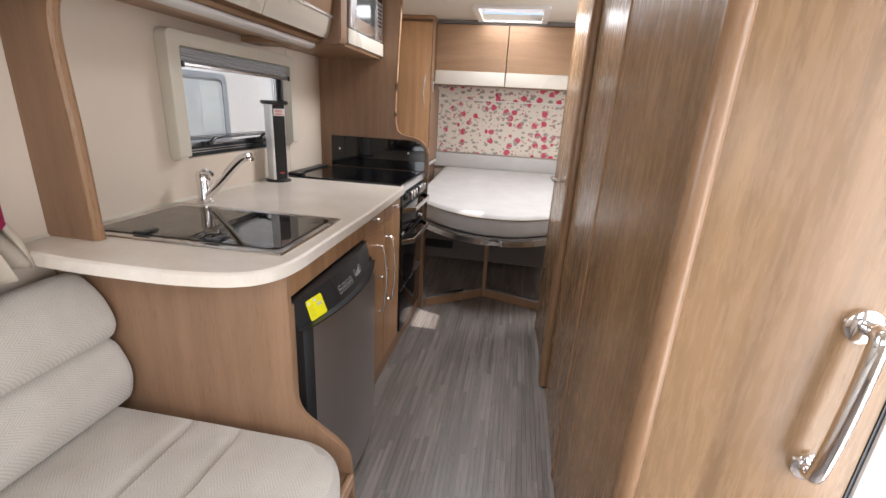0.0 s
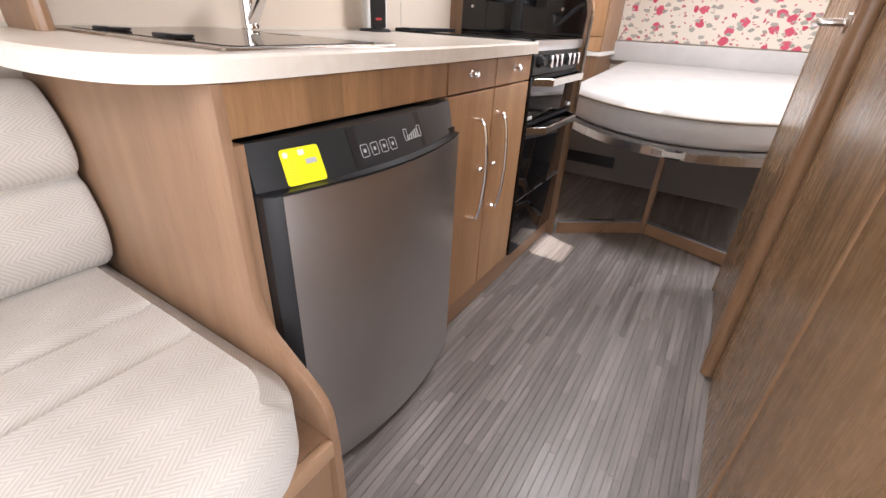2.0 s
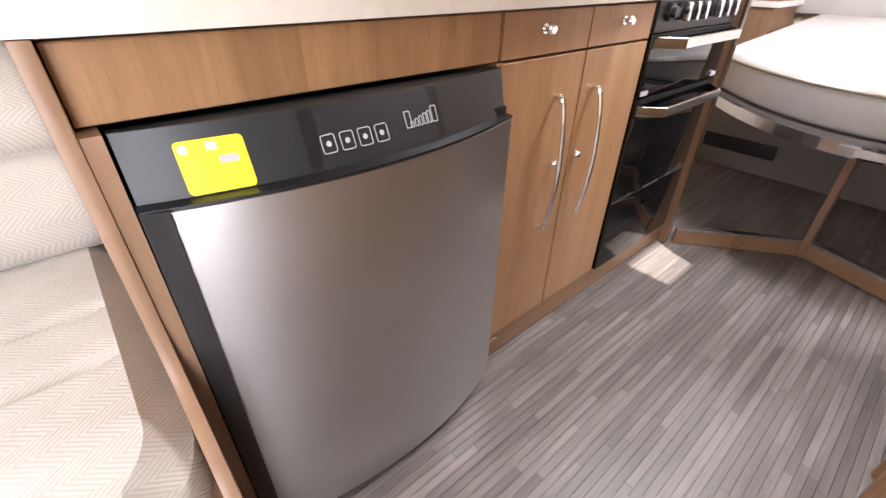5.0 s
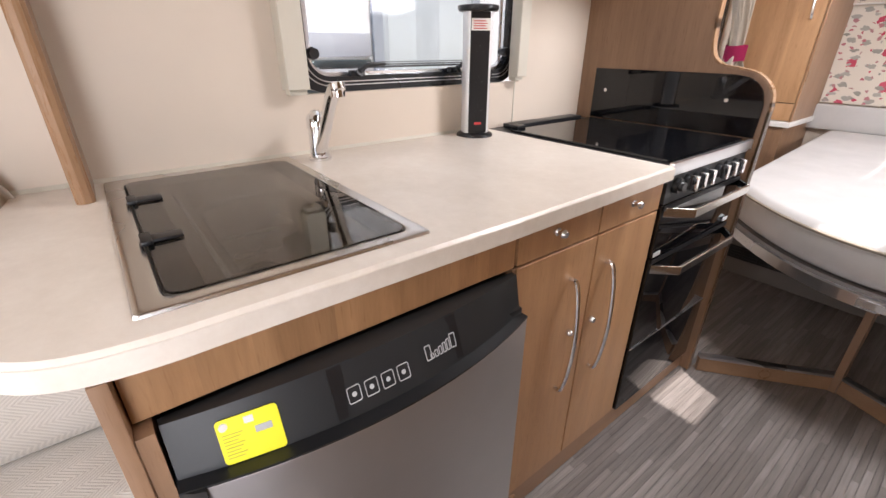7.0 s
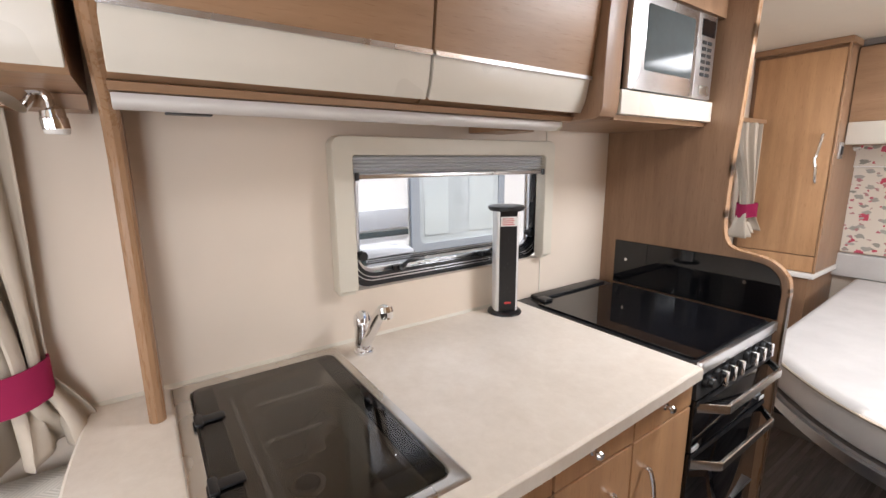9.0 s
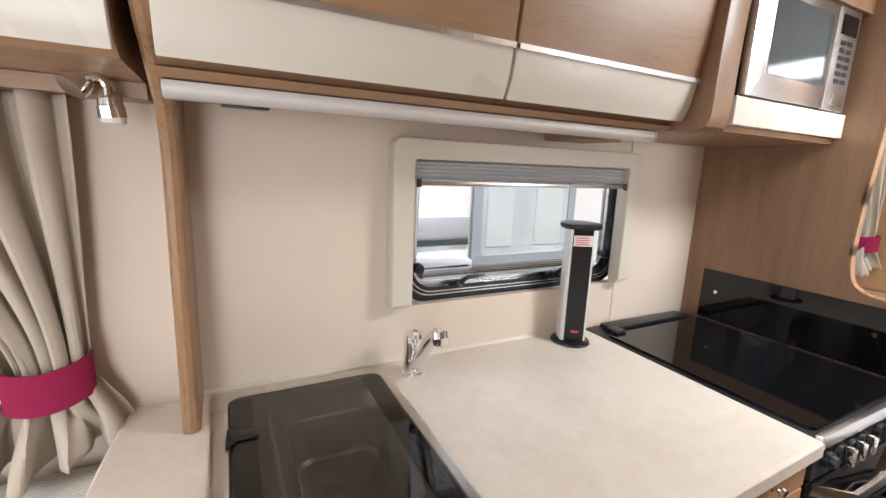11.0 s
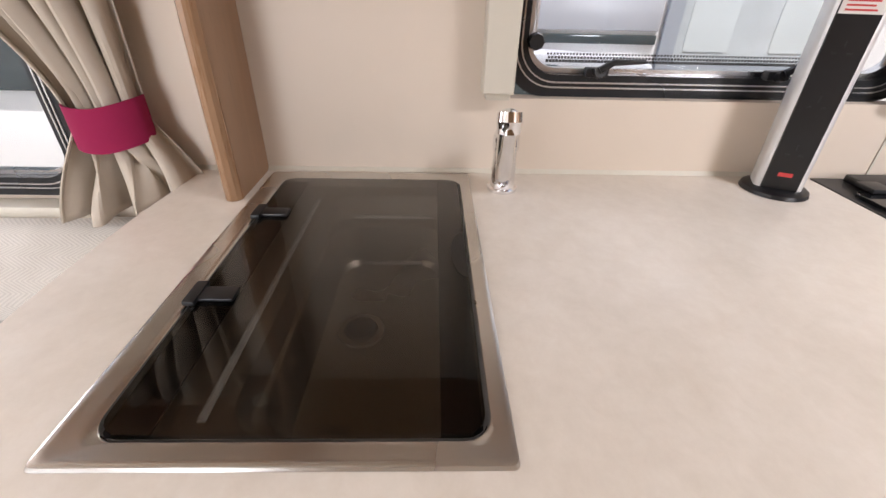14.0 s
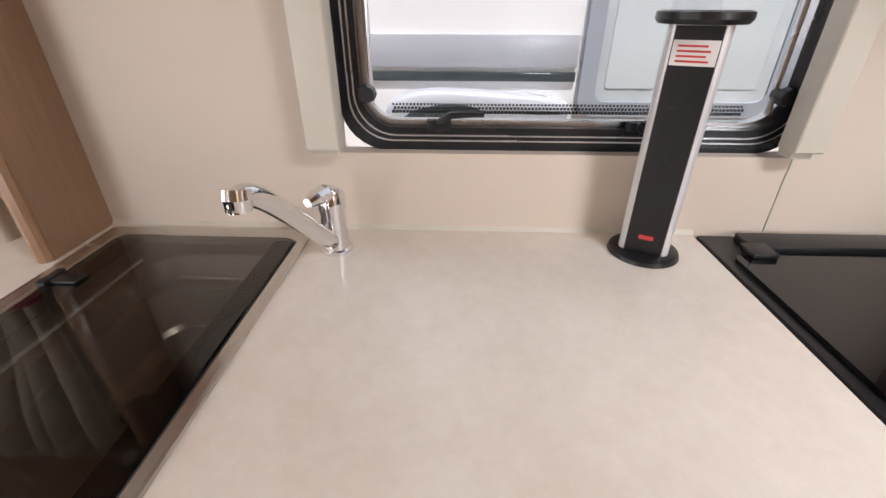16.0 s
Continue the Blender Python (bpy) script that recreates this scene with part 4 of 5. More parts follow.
part("hob_base", box(bm_new(), LX + 0.004, CY0 - 0.004, 0.8805, CX - 0.004, CY1, 0.898, 0.002), BLACK, ck)
part("hob_lid", prism(bm_new(), rrect(-0.765, CY0 + 0.012, CX - 0.012, CY1 - 0.012, 0.015, 4), "z", 0.8985, 0.9055), BLACKGLASS, ck, "black glass hob lid")
part("hinge_rail", box(bm_new(), -0.83, CY0 + 0.05, 0.8985, -0.78, CY1 - 0.05, 0.913, 0.004), BLACK, ck, "black hinge rail")
part("hinge", box(bm_new(), -0.79, CY0 + 0.035, 0.9057, -0.75, CY0 + 0.075, 0.915, 0.003), BLACK, ck)
part("front_trim", box(bm_new(), CX - 0.0035, CY0 - 0.003, 0.872, CX + 0.010, CY1 + 0.002, 0.904, 0.003), ALU, ck, "satin metal front trim")
pn = part("control_panel", prism(bm_new(), [(CX - 0.012, 0.795), (CX + 0.002, 0.795), (CX - 0.001, 0.871), (CX - 0.012, 0.871)], "y", CY0 + 0.002, CY1 - 0.002), DARKGREY, ck, "dark grey control panel")
for i, y in enumerate((2.070, 2.122, 2.169, 2.218, 2.304, 2.356, 2.410)):
    z = 0.838
    bm = bm_new()
    rod(bm, [(CX, y, z), (CX + 0.012, y, z)], [0.021, 0.019], 18)
    kb = part("knob", bm, BLACK, pn, "black control knob")
    bm = bm_new()
    if i:
        box(bm, CX + 0.0122, y - 0.0055, z - 0.021, CX + 0.030, y + 0.0055, z + 0.021, 0.003)
        part("grip", bm, CHROME, kb, "chrome grip bar")
    else:
        rod(bm, [(CX + 0.0122, y, z), (CX + 0.022, y, z)], [0.014, 0.012], 14)
        part("grip", bm, BLACK, kb)


def oven_door(z0, z1, zh, bands):
    d = part("oven_door", box(bm_new(), CX - 0.0115, CY0 + 0.003, z0, CX + 0.003, CY1 - 0.003, z1, 0.003), BLACKGLASS, ck, "black glass oven door")
    bm = bm_new()
    a, b, x = CY0 + 0.012, CY1 - 0.014, CX + 0.003
    for y0, y1, xa, xb in ((a, a + 0.055, 0.0, 0.042), (b - 0.055, b, 0.042, 0.0)):
        prism(bm, [(x + xa, y0), (x + xb, y1), (x + xb + 0.010, y1), (x + xa + 0.010 * (xa > 0), y0)], "z", zh - 0.013, zh + 0.013, 0.002, 1)
    prism(bm, [(x + 0.042, a + 0.055), (x + 0.042, b - 0.055), (x + 0.052, b - 0.055), (x + 0.052, a + 0.055)], "z", zh - 0.013, zh + 0.013, 0.002, 1)
    part("handle", bm, STEEL, d, "angled brushed metal bar handle")
    part("top_band", box(bm_new(), CX + 0.0032, CY0 + 0.005, z1 - 0.014, CX + 0.006, CY1 - 0.005, z1 - 0.002), BLACK, d)
    for y in bands:
        part("vent_tab", box(bm_new(), CX + 0.0032, y, z0 + 0.004, CX + 0.0055, y + 0.034, z0 + 0.016), PALEPRINT, d, "pale tab")
    return d


oven_door(0.640, 0.792, 0.772, (CY0 + 0.006, CY1 - 0.045))
oven_door(0.335, 0.636, 0.604, ())
bm = box(bm_new(), CX - 0.0115, CY0 + 0.003, 0.086, CX + 0.003, CY1 - 0.003, 0.329, 0.003)
lw = part("storage_flap", bm, BLACKGLASS, ck, "black glass lower flap")
part("edge_strip", box(bm_new(), CX + 0.0015, CY0 + 0.003, 0.3292, CX + 0.0045, CY1 - 0.003, 0.3335), ALU, ck, "thin metal edge strip")

# tall end panel between kitchen and bed
prof = [(LX + 0.001, 0.003), (-0.226, 0.003), (-0.222, 0.975), *[tuple(p) for p in curve([(-0.221, 0.99), (-0.231, 1.038), (-0.270, 1.076), (-0.325, 1.090), (-0.375, 1.100), (-0.404, 1.128), (-0.415, 1.19), (-0.415, 1.32), (-0.406, 1.53), (-0.396, 1.76), (-0.39, CEIL - 0.002)], 5)], (LX + 0.001, CEIL - 0.002)]
ep = thing("end_panel", (-0.5, 2.49, 0), "tall wood-effect end panel with curved cut-out beside the cooker", "panel")
part("board", prism(bm_new(), prof, "y", 2.4980, 2.5210), W_V, ep)
bm = bm_new()
for (x0, z0), (x1, z1) in zip(prof[1:-1], prof[2:-1]):
    d = Vector((x1 - x0, z1 - z0)).normalized()
    nx, nz = d.y, -d.x
    prism(bm, [(x0 + 0.0003 * nx, z0 + 0.0003 * nz), (x1 + 0.0003 * nx, z1 + 0.0003 * nz), (x1 + 0.006 * nx, z1 + 0.006 * nz), (x0 + 0.006 * nx, z0 + 0.006 * nz)], "y", 2.4960, 2.5230)
bmesh.ops.remove_doubles(bm, verts=bm.verts[:], dist=0.0004)
part("edge_trim", bm, W_EDGE, ep, "rounded wood edge trim")
gl = [(-0.780, 0.9065), (-0.236, 0.9065), (-0.234, 0.985), *[tuple(p) for p in curve([(-0.235, 1.0), (-0.246, 1.038), (-0.278, 1.067), (-0.325, 1.077)], 4)], (-0.780, 1.077)]
sp = solid("splashback", prism(bm_new(), gl, "y", 2.4890, 2.4955, 0.001, 1), BLACKGLASS, "black glass splashback beside the hob", "splashback", at=(-0.5, 2.47, 0.9065))
for xx, zz in ((-0.730, 1.005), (-0.330, 1.005)):
    bm = bm_new()
    rod(bm, [(xx, 2.4889, zz), (xx, 2.4865, zz)], 0.006, 12)
    part("screw_cap", bm, CHROME, sp, "small chrome screw cap")

# ---------------- overhead lockers ----------------


def locker(y0, y1, label, with_split=True):
    e = thing("overhead_locker", (-0.65, (y0 + y1) / 2, 1.50), label, "locker", "lockers over the kitchen")
    g = 0.002
    body = [(LX + 0.001, 1.505), (-0.585, 1.505), (-0.562, 1.52), (-0.545, 1.60), (-0.53, 1.75), (-0.515, CEIL - 0.002), (LX + 0.001, CEIL - 0.002)]
    part("body", prism(bm_new(), body, "y", y0 + g, y1 - g), W_Y, e)
    o = [tuple(p) for p in curve([(-0.548, 1.508), (-0.536, 1.535), (-0.529, 1.565), (-0.525, 1.590)], 5)]
    i = [tuple(p) for p in curve([(-0.541, 1.594), (-0.545, 1.570), (-0.552, 1.542), (-0.560, 1.518)], 5)]
    d = part("door", prism(bm_new(), [tuple(p) for p in curve([(-0.524, 1.5915), (-0.515, 1.66), (-0.504, 1.76), (-0.492, CEIL - 0.02)], 5)] + [(-0.512, CEIL - 0.02), (-0.526, 1.762), (-0.536, 1.664), (-0.542, 1.600)], "y", y0 + g + 0.001, y1 - g - 0.001, 0.001, 1), W_Y, e, "curved wood-effect door")
    part("lower_panel", prism(bm_new(), o + i, "y", y0 + g + 0.001, y1 - g - 0.001, 0.001, 1), CREAM_GLOSS, d, "cream gloss lower panel")
    part("lip", prism(bm_new(), [(-0.5255, 1.5865), (-0.5195, 1.5855), (-0.5185, 1.5945), (-0.5230, 1.5955)], "y", y0 + g + 0.001, y1 - g - 0.001), ALU, d, "thin pale finger lip")
    return e


locker(0.950, 1.4575, "curved locker with wood door and cream lower panel above the worktop")
locker(1.4585, 1.935, "curved locker with wood door and cream lower panel beside the microwave")
locker(0.10, 0.914, "curved locker with wood door and cream lower panel over the seat")
locker(-0.75, 0.099, "curved locker with wood door and cream lower panel over the seat")
bm = prism(bm_new(), [(LX + 0.001, 1.492), (-0.585, 1.490), (-0.570, 1.500), (-0.585, 1.5045), (LX + 0.001, 1.5045)], "y", 0.950, 1.935)
solid("locker_shelf", bm, W_Y, "wood-effect underside board of the kitchen lockers", "shelf", at=(-0.7, 1.45, 1.49))
pl = thing("strip_light", (-0.62, 1.45, 1.47), "slim pale strip light under the kitchen lockers", "strip light")
part("diffuser", prism(bm_new(), [tuple(p) for p in curve([(-0.592, 1.488), (-0.590, 1.476), (-0.600, 1.468), (-0.617, 1.466)], 4)] + [(-0.630, 1.470), (-0.630, 1.4885)], "y", 0.952, 1.905, 0.001, 1), PELMET, pl, "pale ribbed diffuser")
part("end_cap", prism(bm_new(), [(-0.591, 1.489), (-0.589, 1.475), (-0.600, 1.466), (-0.633, 1.466), (-0.633, 1.489)], "y", 1.9055, 1.913), IVORY, pl)
part("back_strip", box(bm_new(), -0.70, 0.952, 1.474, -0.6335, 1.913, 1.4895), W_Y, pl)
part("switch", box(bm_new(), -0.690, 1.02, 1.468, -0.665, 1.09, 1.4738, 0.002), BLACK, pl, "small dark switch")
bm = prism(bm_new(), [(LX + 0.001, 1.470), (-0.71, 1.470), (-0.71, 1.4895), (LX + 0.001, 1.4895)], "y", 1.80, 1.934)
solid("bracket_board", bm, W_Y, "small wood-effect bracket board under the locker end", "board", at=(-0.7, 1.9, 1.47))

# microwave and its housing
mh = thing("microwave_housing", (-0.65, 2.24, 1.50), "wood-effect housing with curved side round the microwave", "cabinet")
prof = [(LX + 0.001, 1.491), (-0.512, 1.491), *[tuple(p) for p in curve([(-0.497, 1.497), (-0.488, 1.52), (-0.487, 1.60), (-0.484, 1.72), (-0.478, 1.80)], 4)], (-0.47, CEIL - 0.002), (LX + 0.001, CEIL - 0.002)]
part("side_panel", prism(bm_new(), prof, "y", 1.937, 2.004, 0.003), W_V, mh)
part("bottom_board", box(bm_new(), LX + 0.001, 2.0045, 1.491, -0.500, 2.497, 1.504), W_X, mh)
part("top_board", box(bm_new(), LX + 0.001, 2.0045, 1.81, -0.47, 2.497, CEIL - 0.002), W_V, mh)
part("lower_fascia", box(bm_new(), -0.508, 2.0055, 1.5045, -0.482, 2.496, 1.566, 0.003), CREAM_GLOSS, mh, "pale grey lower fascia")
mw = thing("microwave", (-0.66, 2.24, 1.5715), "silver built-in microwave with dark window in the housing", "microwave")
part("body", box(bm_new(), -0.82, 2.024, 1.5675, -0.494, 2.456, 1.806), BLACK, mw)
part("fascia", box(bm_new(), -0.4935, 2.018, 1.568, -0.474, 2.342, 1.806, 0.003), ALU, mw, "silver door")
part("window", prism(bm_new(), rrect(2.082, 1.618, 2.322, 1.780, 0.008, 3), "x", -0.4755, -0.4728), DARKPANE, mw, "dark glass window")
cp = part("control_panel", box(bm_new(), -0.4935, 2.344, 1.568, -0.474, 2.452, 1.806, 0.003), ALU, mw, "silver control panel")
part("display", box(bm_new(), -0.4745, 2.365, 1.745, -0.4725, 2.440, 1.790), BLACKGLASS, cp, "black display")
for i in range(6):
    for j in range(2):
        part("button", box(bm_new(), -0.4745, 2.372 + 0.032 * j, 1.722 - 0.018 * i, -0.4715, 2.395 + 0.032 * j, 1.732 - 0.018 * i, 0.001, 1), DARKGREY, cp, "small button")
part("door_button", box(bm_new(), -0.4745, 2.372, 1.578, -0.470, 2.430, 1.606, 0.002), STEEL, cp, "door button")

# curved divider post standing on the worktop
post = thing("divider_post", (-0.79, 0.945, TZ), "curved wood-effect divider post standing on the worktop", "post")
o = [tuple(p) for p in curve([(-0.719, TZ + 0.0005), (-0.721, 1.15), (-0.728, 1.32), (-0.722, 1.41), (-0.690, 1.468), (-0.615, 1.520), (-0.550, 1.565), (-0.522, 1.64), (-0.502, 1.78), (-0.49, CEIL - 0.003)], 4)]
part("board", prism(bm_new(), o + [(LX + 0.001, CEIL - 0.003), (LX + 0.001, TZ + 0.0005)], "y", 0.931, 0.959), W_V, post)
bm = bm_new()
rod(bm, [(x + 0.001, 0.945, z) for x, z in o], 0.0145, 10)
part("edge_trim", bm, W_EDGE, post, "rounded wood edge trim")

# ---------------- lounge seat ----------------


def puff(bm, outline, z0, z1, r, sub=3, crown=0.0):
    """An upholstered block with a rounded outline and soft edges."""
    rows = []
    for i in range(sub + 1):
        a = radians(90 * i / sub)
        rows.append((offset(outline, -r * (1 - math.sin(a))), z0 + r * (1 - math.cos(a))))
    for i in range(sub + 1):
        a = radians(90 * i / sub)
        rows.append((offset(outline, -r * (1 - math.cos(a))), z1 - r + r * math.sin(a)))
    b = bmesh.new()
    loops = [[b.verts.new((x, y, z)) for x, y in pts] for pts, z in rows]
    for p, q in zip(loops, loops[1:]):
        for i in range(len(p)):
            b.faces.new((p[i], p[(i + 1) % len(p)], q[(i + 1) % len(p)], q[i]))
    b.faces.new(loops[0][::-1])
    b.faces.new(loops[-1])
    bmesh.ops.recalc_face_normals(b, faces=b.faces[:])
    return merge(bm, b)


def channel_cushion(bm, y0, y1, xs, z0, z1, corner):
    """A seat cushion with stitched channels along y: height falls into each seam; front far corner rounded."""
    nx, ny = 60, 40
    x0, x1 = LX + 0.02, -0.040
    b = bmesh.new()
    top, bot = {}, {}
    for i in range(nx + 1):
        for j in range(ny + 1):
            u, v = i / nx, j / ny
            x, y = x0 + (x1 - x0) * u, y0 + (y1 - y0) * v
            # rounded plan corner at the far front end
            if x > x1 - corner and y > y1 - corner:
                dx, dy = x - (x1 - corner), y - (y1 - corner)
                m = max(dx, dy)
                ln = math.hypot(dx, dy) or 1.0
                x, y = x1 - corner + dx * m / ln, y1 - corner + dy * m / ln
            edge = min(x1 - x, y1 - y, y - y0)
            if x > x1 - corner and y > y1 - corner:
                edge = min(edge, corner - math.hypot(x - (x1 - corner), y - (y1 - corner)))
            r = 0.045
            drop = 0.0 if edge > r else r - math.sqrt(max(0.0, r * r - (r - max(edge, 0.0)) ** 2))
            seam = sum(0.020 * math.exp(-((x - s) / 0.009) ** 2) for s in xs) * min(1.0, max(0.0, (y1 - 0.035 - y) / 0.06))
            soft = 0.0012 * math.sin(9 * x + 3) * math.sin(6 * y)
            top[i, j] = b.verts.new((x, y, z1 - drop - seam + soft))
            bot[i, j] = b.verts.new((x, y, z0))
    for i in range(nx):
        for j in range(ny):
            b.faces.new((top[i, j], top[i + 1, j], top[i + 1, j + 1], top[i, j + 1]))
            b.faces.new((bot[i, j], bot[i, j + 1], bot[i + 1, j + 1], bot[i + 1, j]))
    for j in range(ny):
        for i in (0, nx):
            b.faces.new((top[i, j], top[i, j + 1], bot[i, j + 1], bot[i, j]))
    for i in range(nx):
        for j in (0, ny):
            b.faces.new((top[i, j], bot[i, j], bot[i + 1, j], top[i + 1, j]))
    bmesh.ops.recalc_face_normals(b, faces=b.faces[:])
    return merge(bm, b)


sf = thing("bench_seat", (-0.45, -0.2, 0), "beige herringbone upholstered bench seat on a wood base", "sofa")
bm = bm_new()
prism(bm, [(LX + 0.003, FRONT_Y + 0.01), (-0.075, FRONT_Y + 0.01), (-0.075, 0.9235), (LX + 0.003, 0.9235)], "z", 0.003, 0.300)
part("base", bm, W_V, sf, "wood-effect seat base")
part("front_rail", box(bm_new(), -0.0745, FRONT_Y + 0.01, 0.262, -0.057, 0.9235, 0.300, 0.004), W_Y, sf, "wood front rail")
for yy in (0.60, 0.66, 0.76):
    part("slot", box(bm_new(), -0.0748, yy, 0.05, -0.0725, yy + 0.008, 0.255), BLACK, sf, "dark upright slot")
part("seat_cushion", channel_cushion(bm_new(), -0.75, 0.923, (-0.475, -0.345), 0.3005, 0.432, 0.16), SOFA, sf, "beige herringbone seat cushion with stitched channels")
part("seat_cushion", channel_cushion(bm_new(), FRONT_Y + 0.02, -0.755, (-0.475, -0.345), 0.3005, 0.432, 0.02), SOFA, sf, "beige herringbone seat cushion with stitched channels")
for a, b in ((0.02, 0.918), (-0.90, 0.015)):
    cur = [tuple(p) for p in curve([(-0.70, 0.425), (-0.668, 0.462), (-0.656, 0.54), (-0.682, 0.612), (-0.706, 0.632), (-0.688, 0.646), (-0.676, 0.69), (-0.70, 0.755), (-0.748, 0.805), (-0.782, 0.815), (-0.825, 0.80)], 4)]
    prof = cur + [(-0.842, 0.74), (-0.842, 0.425)]
    part("back_cushion", prism(bm_new(), prof, "y", a, b, 0.022, 4), SOFA, sf, "beige herringbone back cushion with a stitched seam")

# window sill ledge of the lounge window
solid("window_sill", box(bm_new(), LX + 0.0005, -0.95, 0.800, LX + 0.045, 0.62, 0.832, 0.006), IVORY, "ivory ledge under the lounge window", "sill", kind="structure")


def curtain(name, x, ya, yb, z_top, z_tie, y_tie, z_low, label, folds=7, depth=0.022, tie_w=0.075, low_y=None):
    """A gathered curtain with a band: full pleats at the rail, drawn together at the band, flaring below it."""
    e = thing(name, (x, (ya + yb) / 2, z_low), label, "curtain", "tied curtains")
    low_y = low_y or y_tie
    n, m = 96, 46
    b = bmesh.new()
    grid = {}
    for j in range(m + 1):
        z = z_top + (z_low - z_top) * j / m
        if z > z_tie:
            t = (z_top - z) / (z_top - z_tie)
            s = t * t * (3 - 2 * t)
            c, w = (ya + yb) / 2 * (1 - s) + y_tie * s, (yb - ya) * (1 - s) + tie_w * 2.0 * s
            dp = depth * (1 - 0.25 * s)
        else:
            t = (z_tie - z) / (z_tie - z_low)
            c, w = y_tie + (low_y - y_tie) * t, tie_w * 2.0 + 0.12 * math.sin(t * 1.5)
            dp = depth * (0.75 + 0.75 * t)
        for i in range(n + 1):
            u = i / n
            ph = 2 * math.pi * folds * u
            y = c + w * (u - 0.5) + 0.005 * math.sin(ph * 2 + 1)
            low = max(0.0, min(1.0, (z_tie - z) / (z_tie - z_low)))
            low = low * low * (3 - 2 * low)
            bulge = 0.018 * math.sin(math.pi * u)
            xx = x + dp * ((1 - low) * math.sin(ph + 0.9 * math.sin(3.1 * u + 2.0 * z)) + low * 1.3 * math.sin(7.2 * math.pi * u + 0.8) + 0.45 * math.sin(0.5 * ph + 1.3)) + bulge
            hem = -0.014 * math.sin(5 * u + 0.7) * (j / m) ** 6
            grid[i, j] = b.verts.new((xx, y, z + hem))
    for i in range(n):
        for j in range(m):
            b.faces.new((grid[i, j], grid[i + 1, j], grid[i + 1, j + 1], grid[i, j + 1]))
    p = part("drape", b, CURTAIN, e, "pleated beige cloth")
    md = p.modifiers.new("thickness", "SOLIDIFY")
    md.thickness, md.offset = 0.002, 0.0
    b = bmesh.new()
    o = [(x + 0.010 + (0.046) * math.cos(a), y_tie + (tie_w + 0.010) * math.sin(a)) for a in [2 * math.pi * i / 32 for i in range(32)]]
    inn = [(x + 0.010 + (0.043) * math.cos(a), y_tie + (tie_w + 0.007) * math.sin(a)) for a in [2 * math.pi * i / 32 for i in range(32)]]
    ring(b, o, inn, "z", z_tie - 0.036, z_tie + 0.036)
    for v in b.verts:
        v.co.z += 0.10 * (v.co.y - y_tie) + 0.004 * math.sin(40 * v.co.y)
    part("tie_band", b, TIE, e, "magenta tie band")
    return e


curtain("curtain", LX + 0.050, 0.42, 0.80, 1.478, 1.004, 0.738, 0.850, "beige curtain gathered by a magenta band beside the lounge window", folds=6, depth=0.026, tie_w=0.052)
curtain("curtain", LX + 0.085, 3.43, 3.72, 1.565, 1.12, 3.68, 0.99, "beige curtain gathered by a magenta band beside the bed", folds=5, tie_w=0.05)
solid("curtain_rail", box(bm_new(), LX + 0.001, 0.0, 1.479, LX + 0.075, 0.914, 1.504), W_Y, "wood-effect pelmet board over the lounge curtain", "pelmet", at=(LX, 0.4, 1.48))
solid("curtain_rail", box(bm_new(), LX + 0.001, 2.75, 1.570, LX + 0.10, 3.785, 1.590), W_Y, "narrow wood-effect pelmet board over the bedroom curtain", "pelmet", at=(LX, 3.2, 1.44))

# swivel spot lamp under the lounge locker
sl = thing("spot_lamp", (-0.75, 0.855, 1.43), "chrome swivel spot lamp under the locker", "spot lamp")
part("base", rod(bm_new(), [(-0.755, 0.835, 1.500), (-0.745, 0.822, 1.4830)], [0.020, 0.022], 16), CHROME, sl)
part("arm", rod(bm_new(), curve([(-0.745, 0.830, 1.4990), (-0.738, 0.858, 1.5010), (-0.736, 0.868, 1.4910), (-0.735, 0.870, 1.4730)], 4), 0.006, 8), CHROME, sl)
hd = part("head", rod(bm_new(), [(-0.735, 0.868, 1.4770), (-0.736, 0.870, 1.4730), (-0.7362, 0.8705, 1.4610), (-0.7363, 0.8706, 1.4600), (-0.737, 0.872, 1.4430)], [0.010, 0.0165, 0.017, 0.0185, 0.0185], 18), CHROME, sl)
part("lens", rod(bm_new(), [(-0.737, 0.872, 1.4428), (-0.737, 0.872, 1.4350)], [0.0175, 0.016], 16), WHITE, hd, "frosted lens")

# ---------------- washroom bulkhead ----------------
bk = thing("washroom_bulkhead", (0.75, 1.6, 0), "wood-effect washroom bulkhead with rounded corner posts", "bulkhead")
part("side_panel", prism(bm_new(), [(0.533, 1.327), (0.552, 1.327), (0.552, 1.845), (0.533, 1.845)], "z", 0.003, CEIL - 0.002), W_BULK, bk)
part("corner_panel", prism(bm_new(), [(0.530, 1.322), (0.570, 0.824), (0.592, 0.824), (0.554, 1.322)], "z", 0.003, CEIL - 0.002), W_BULK, bk)
part("near_panel", prism(bm_new(), [(0.592, 0.800), (0.945, 0.800), (0.945, 0.823), (0.600, 0.823)], "z", 0.003, CEIL - 0.002), W_BULK, bk)
for x, y, r in ((0.577, 0.812, 0.020), (0.535, 1.328, 0.009), (0.523, 1.870, 0.022), (0.523, 1.950, 0.016)):
    part("corner_post", prism(bm_new(), arc(x, y, r, 0, 345, 18), "z", 0.003, CEIL - 0.003), W_EDGE, bk, "rounded solid wood post")
part("frame_strip", box(bm_new(), 0.531, 1.893, 0.003, 0.55, 1.933, CEIL - 0.002), W_BULK, bk)
part("end_panel", prism(bm_new(), [(0.500, 2.402), (RX - 0.002, 2.402), (RX - 0.002, 2.422), (0.500, 2.422)], "z", 0.003, CEIL - 0.002), W_BULK, bk)
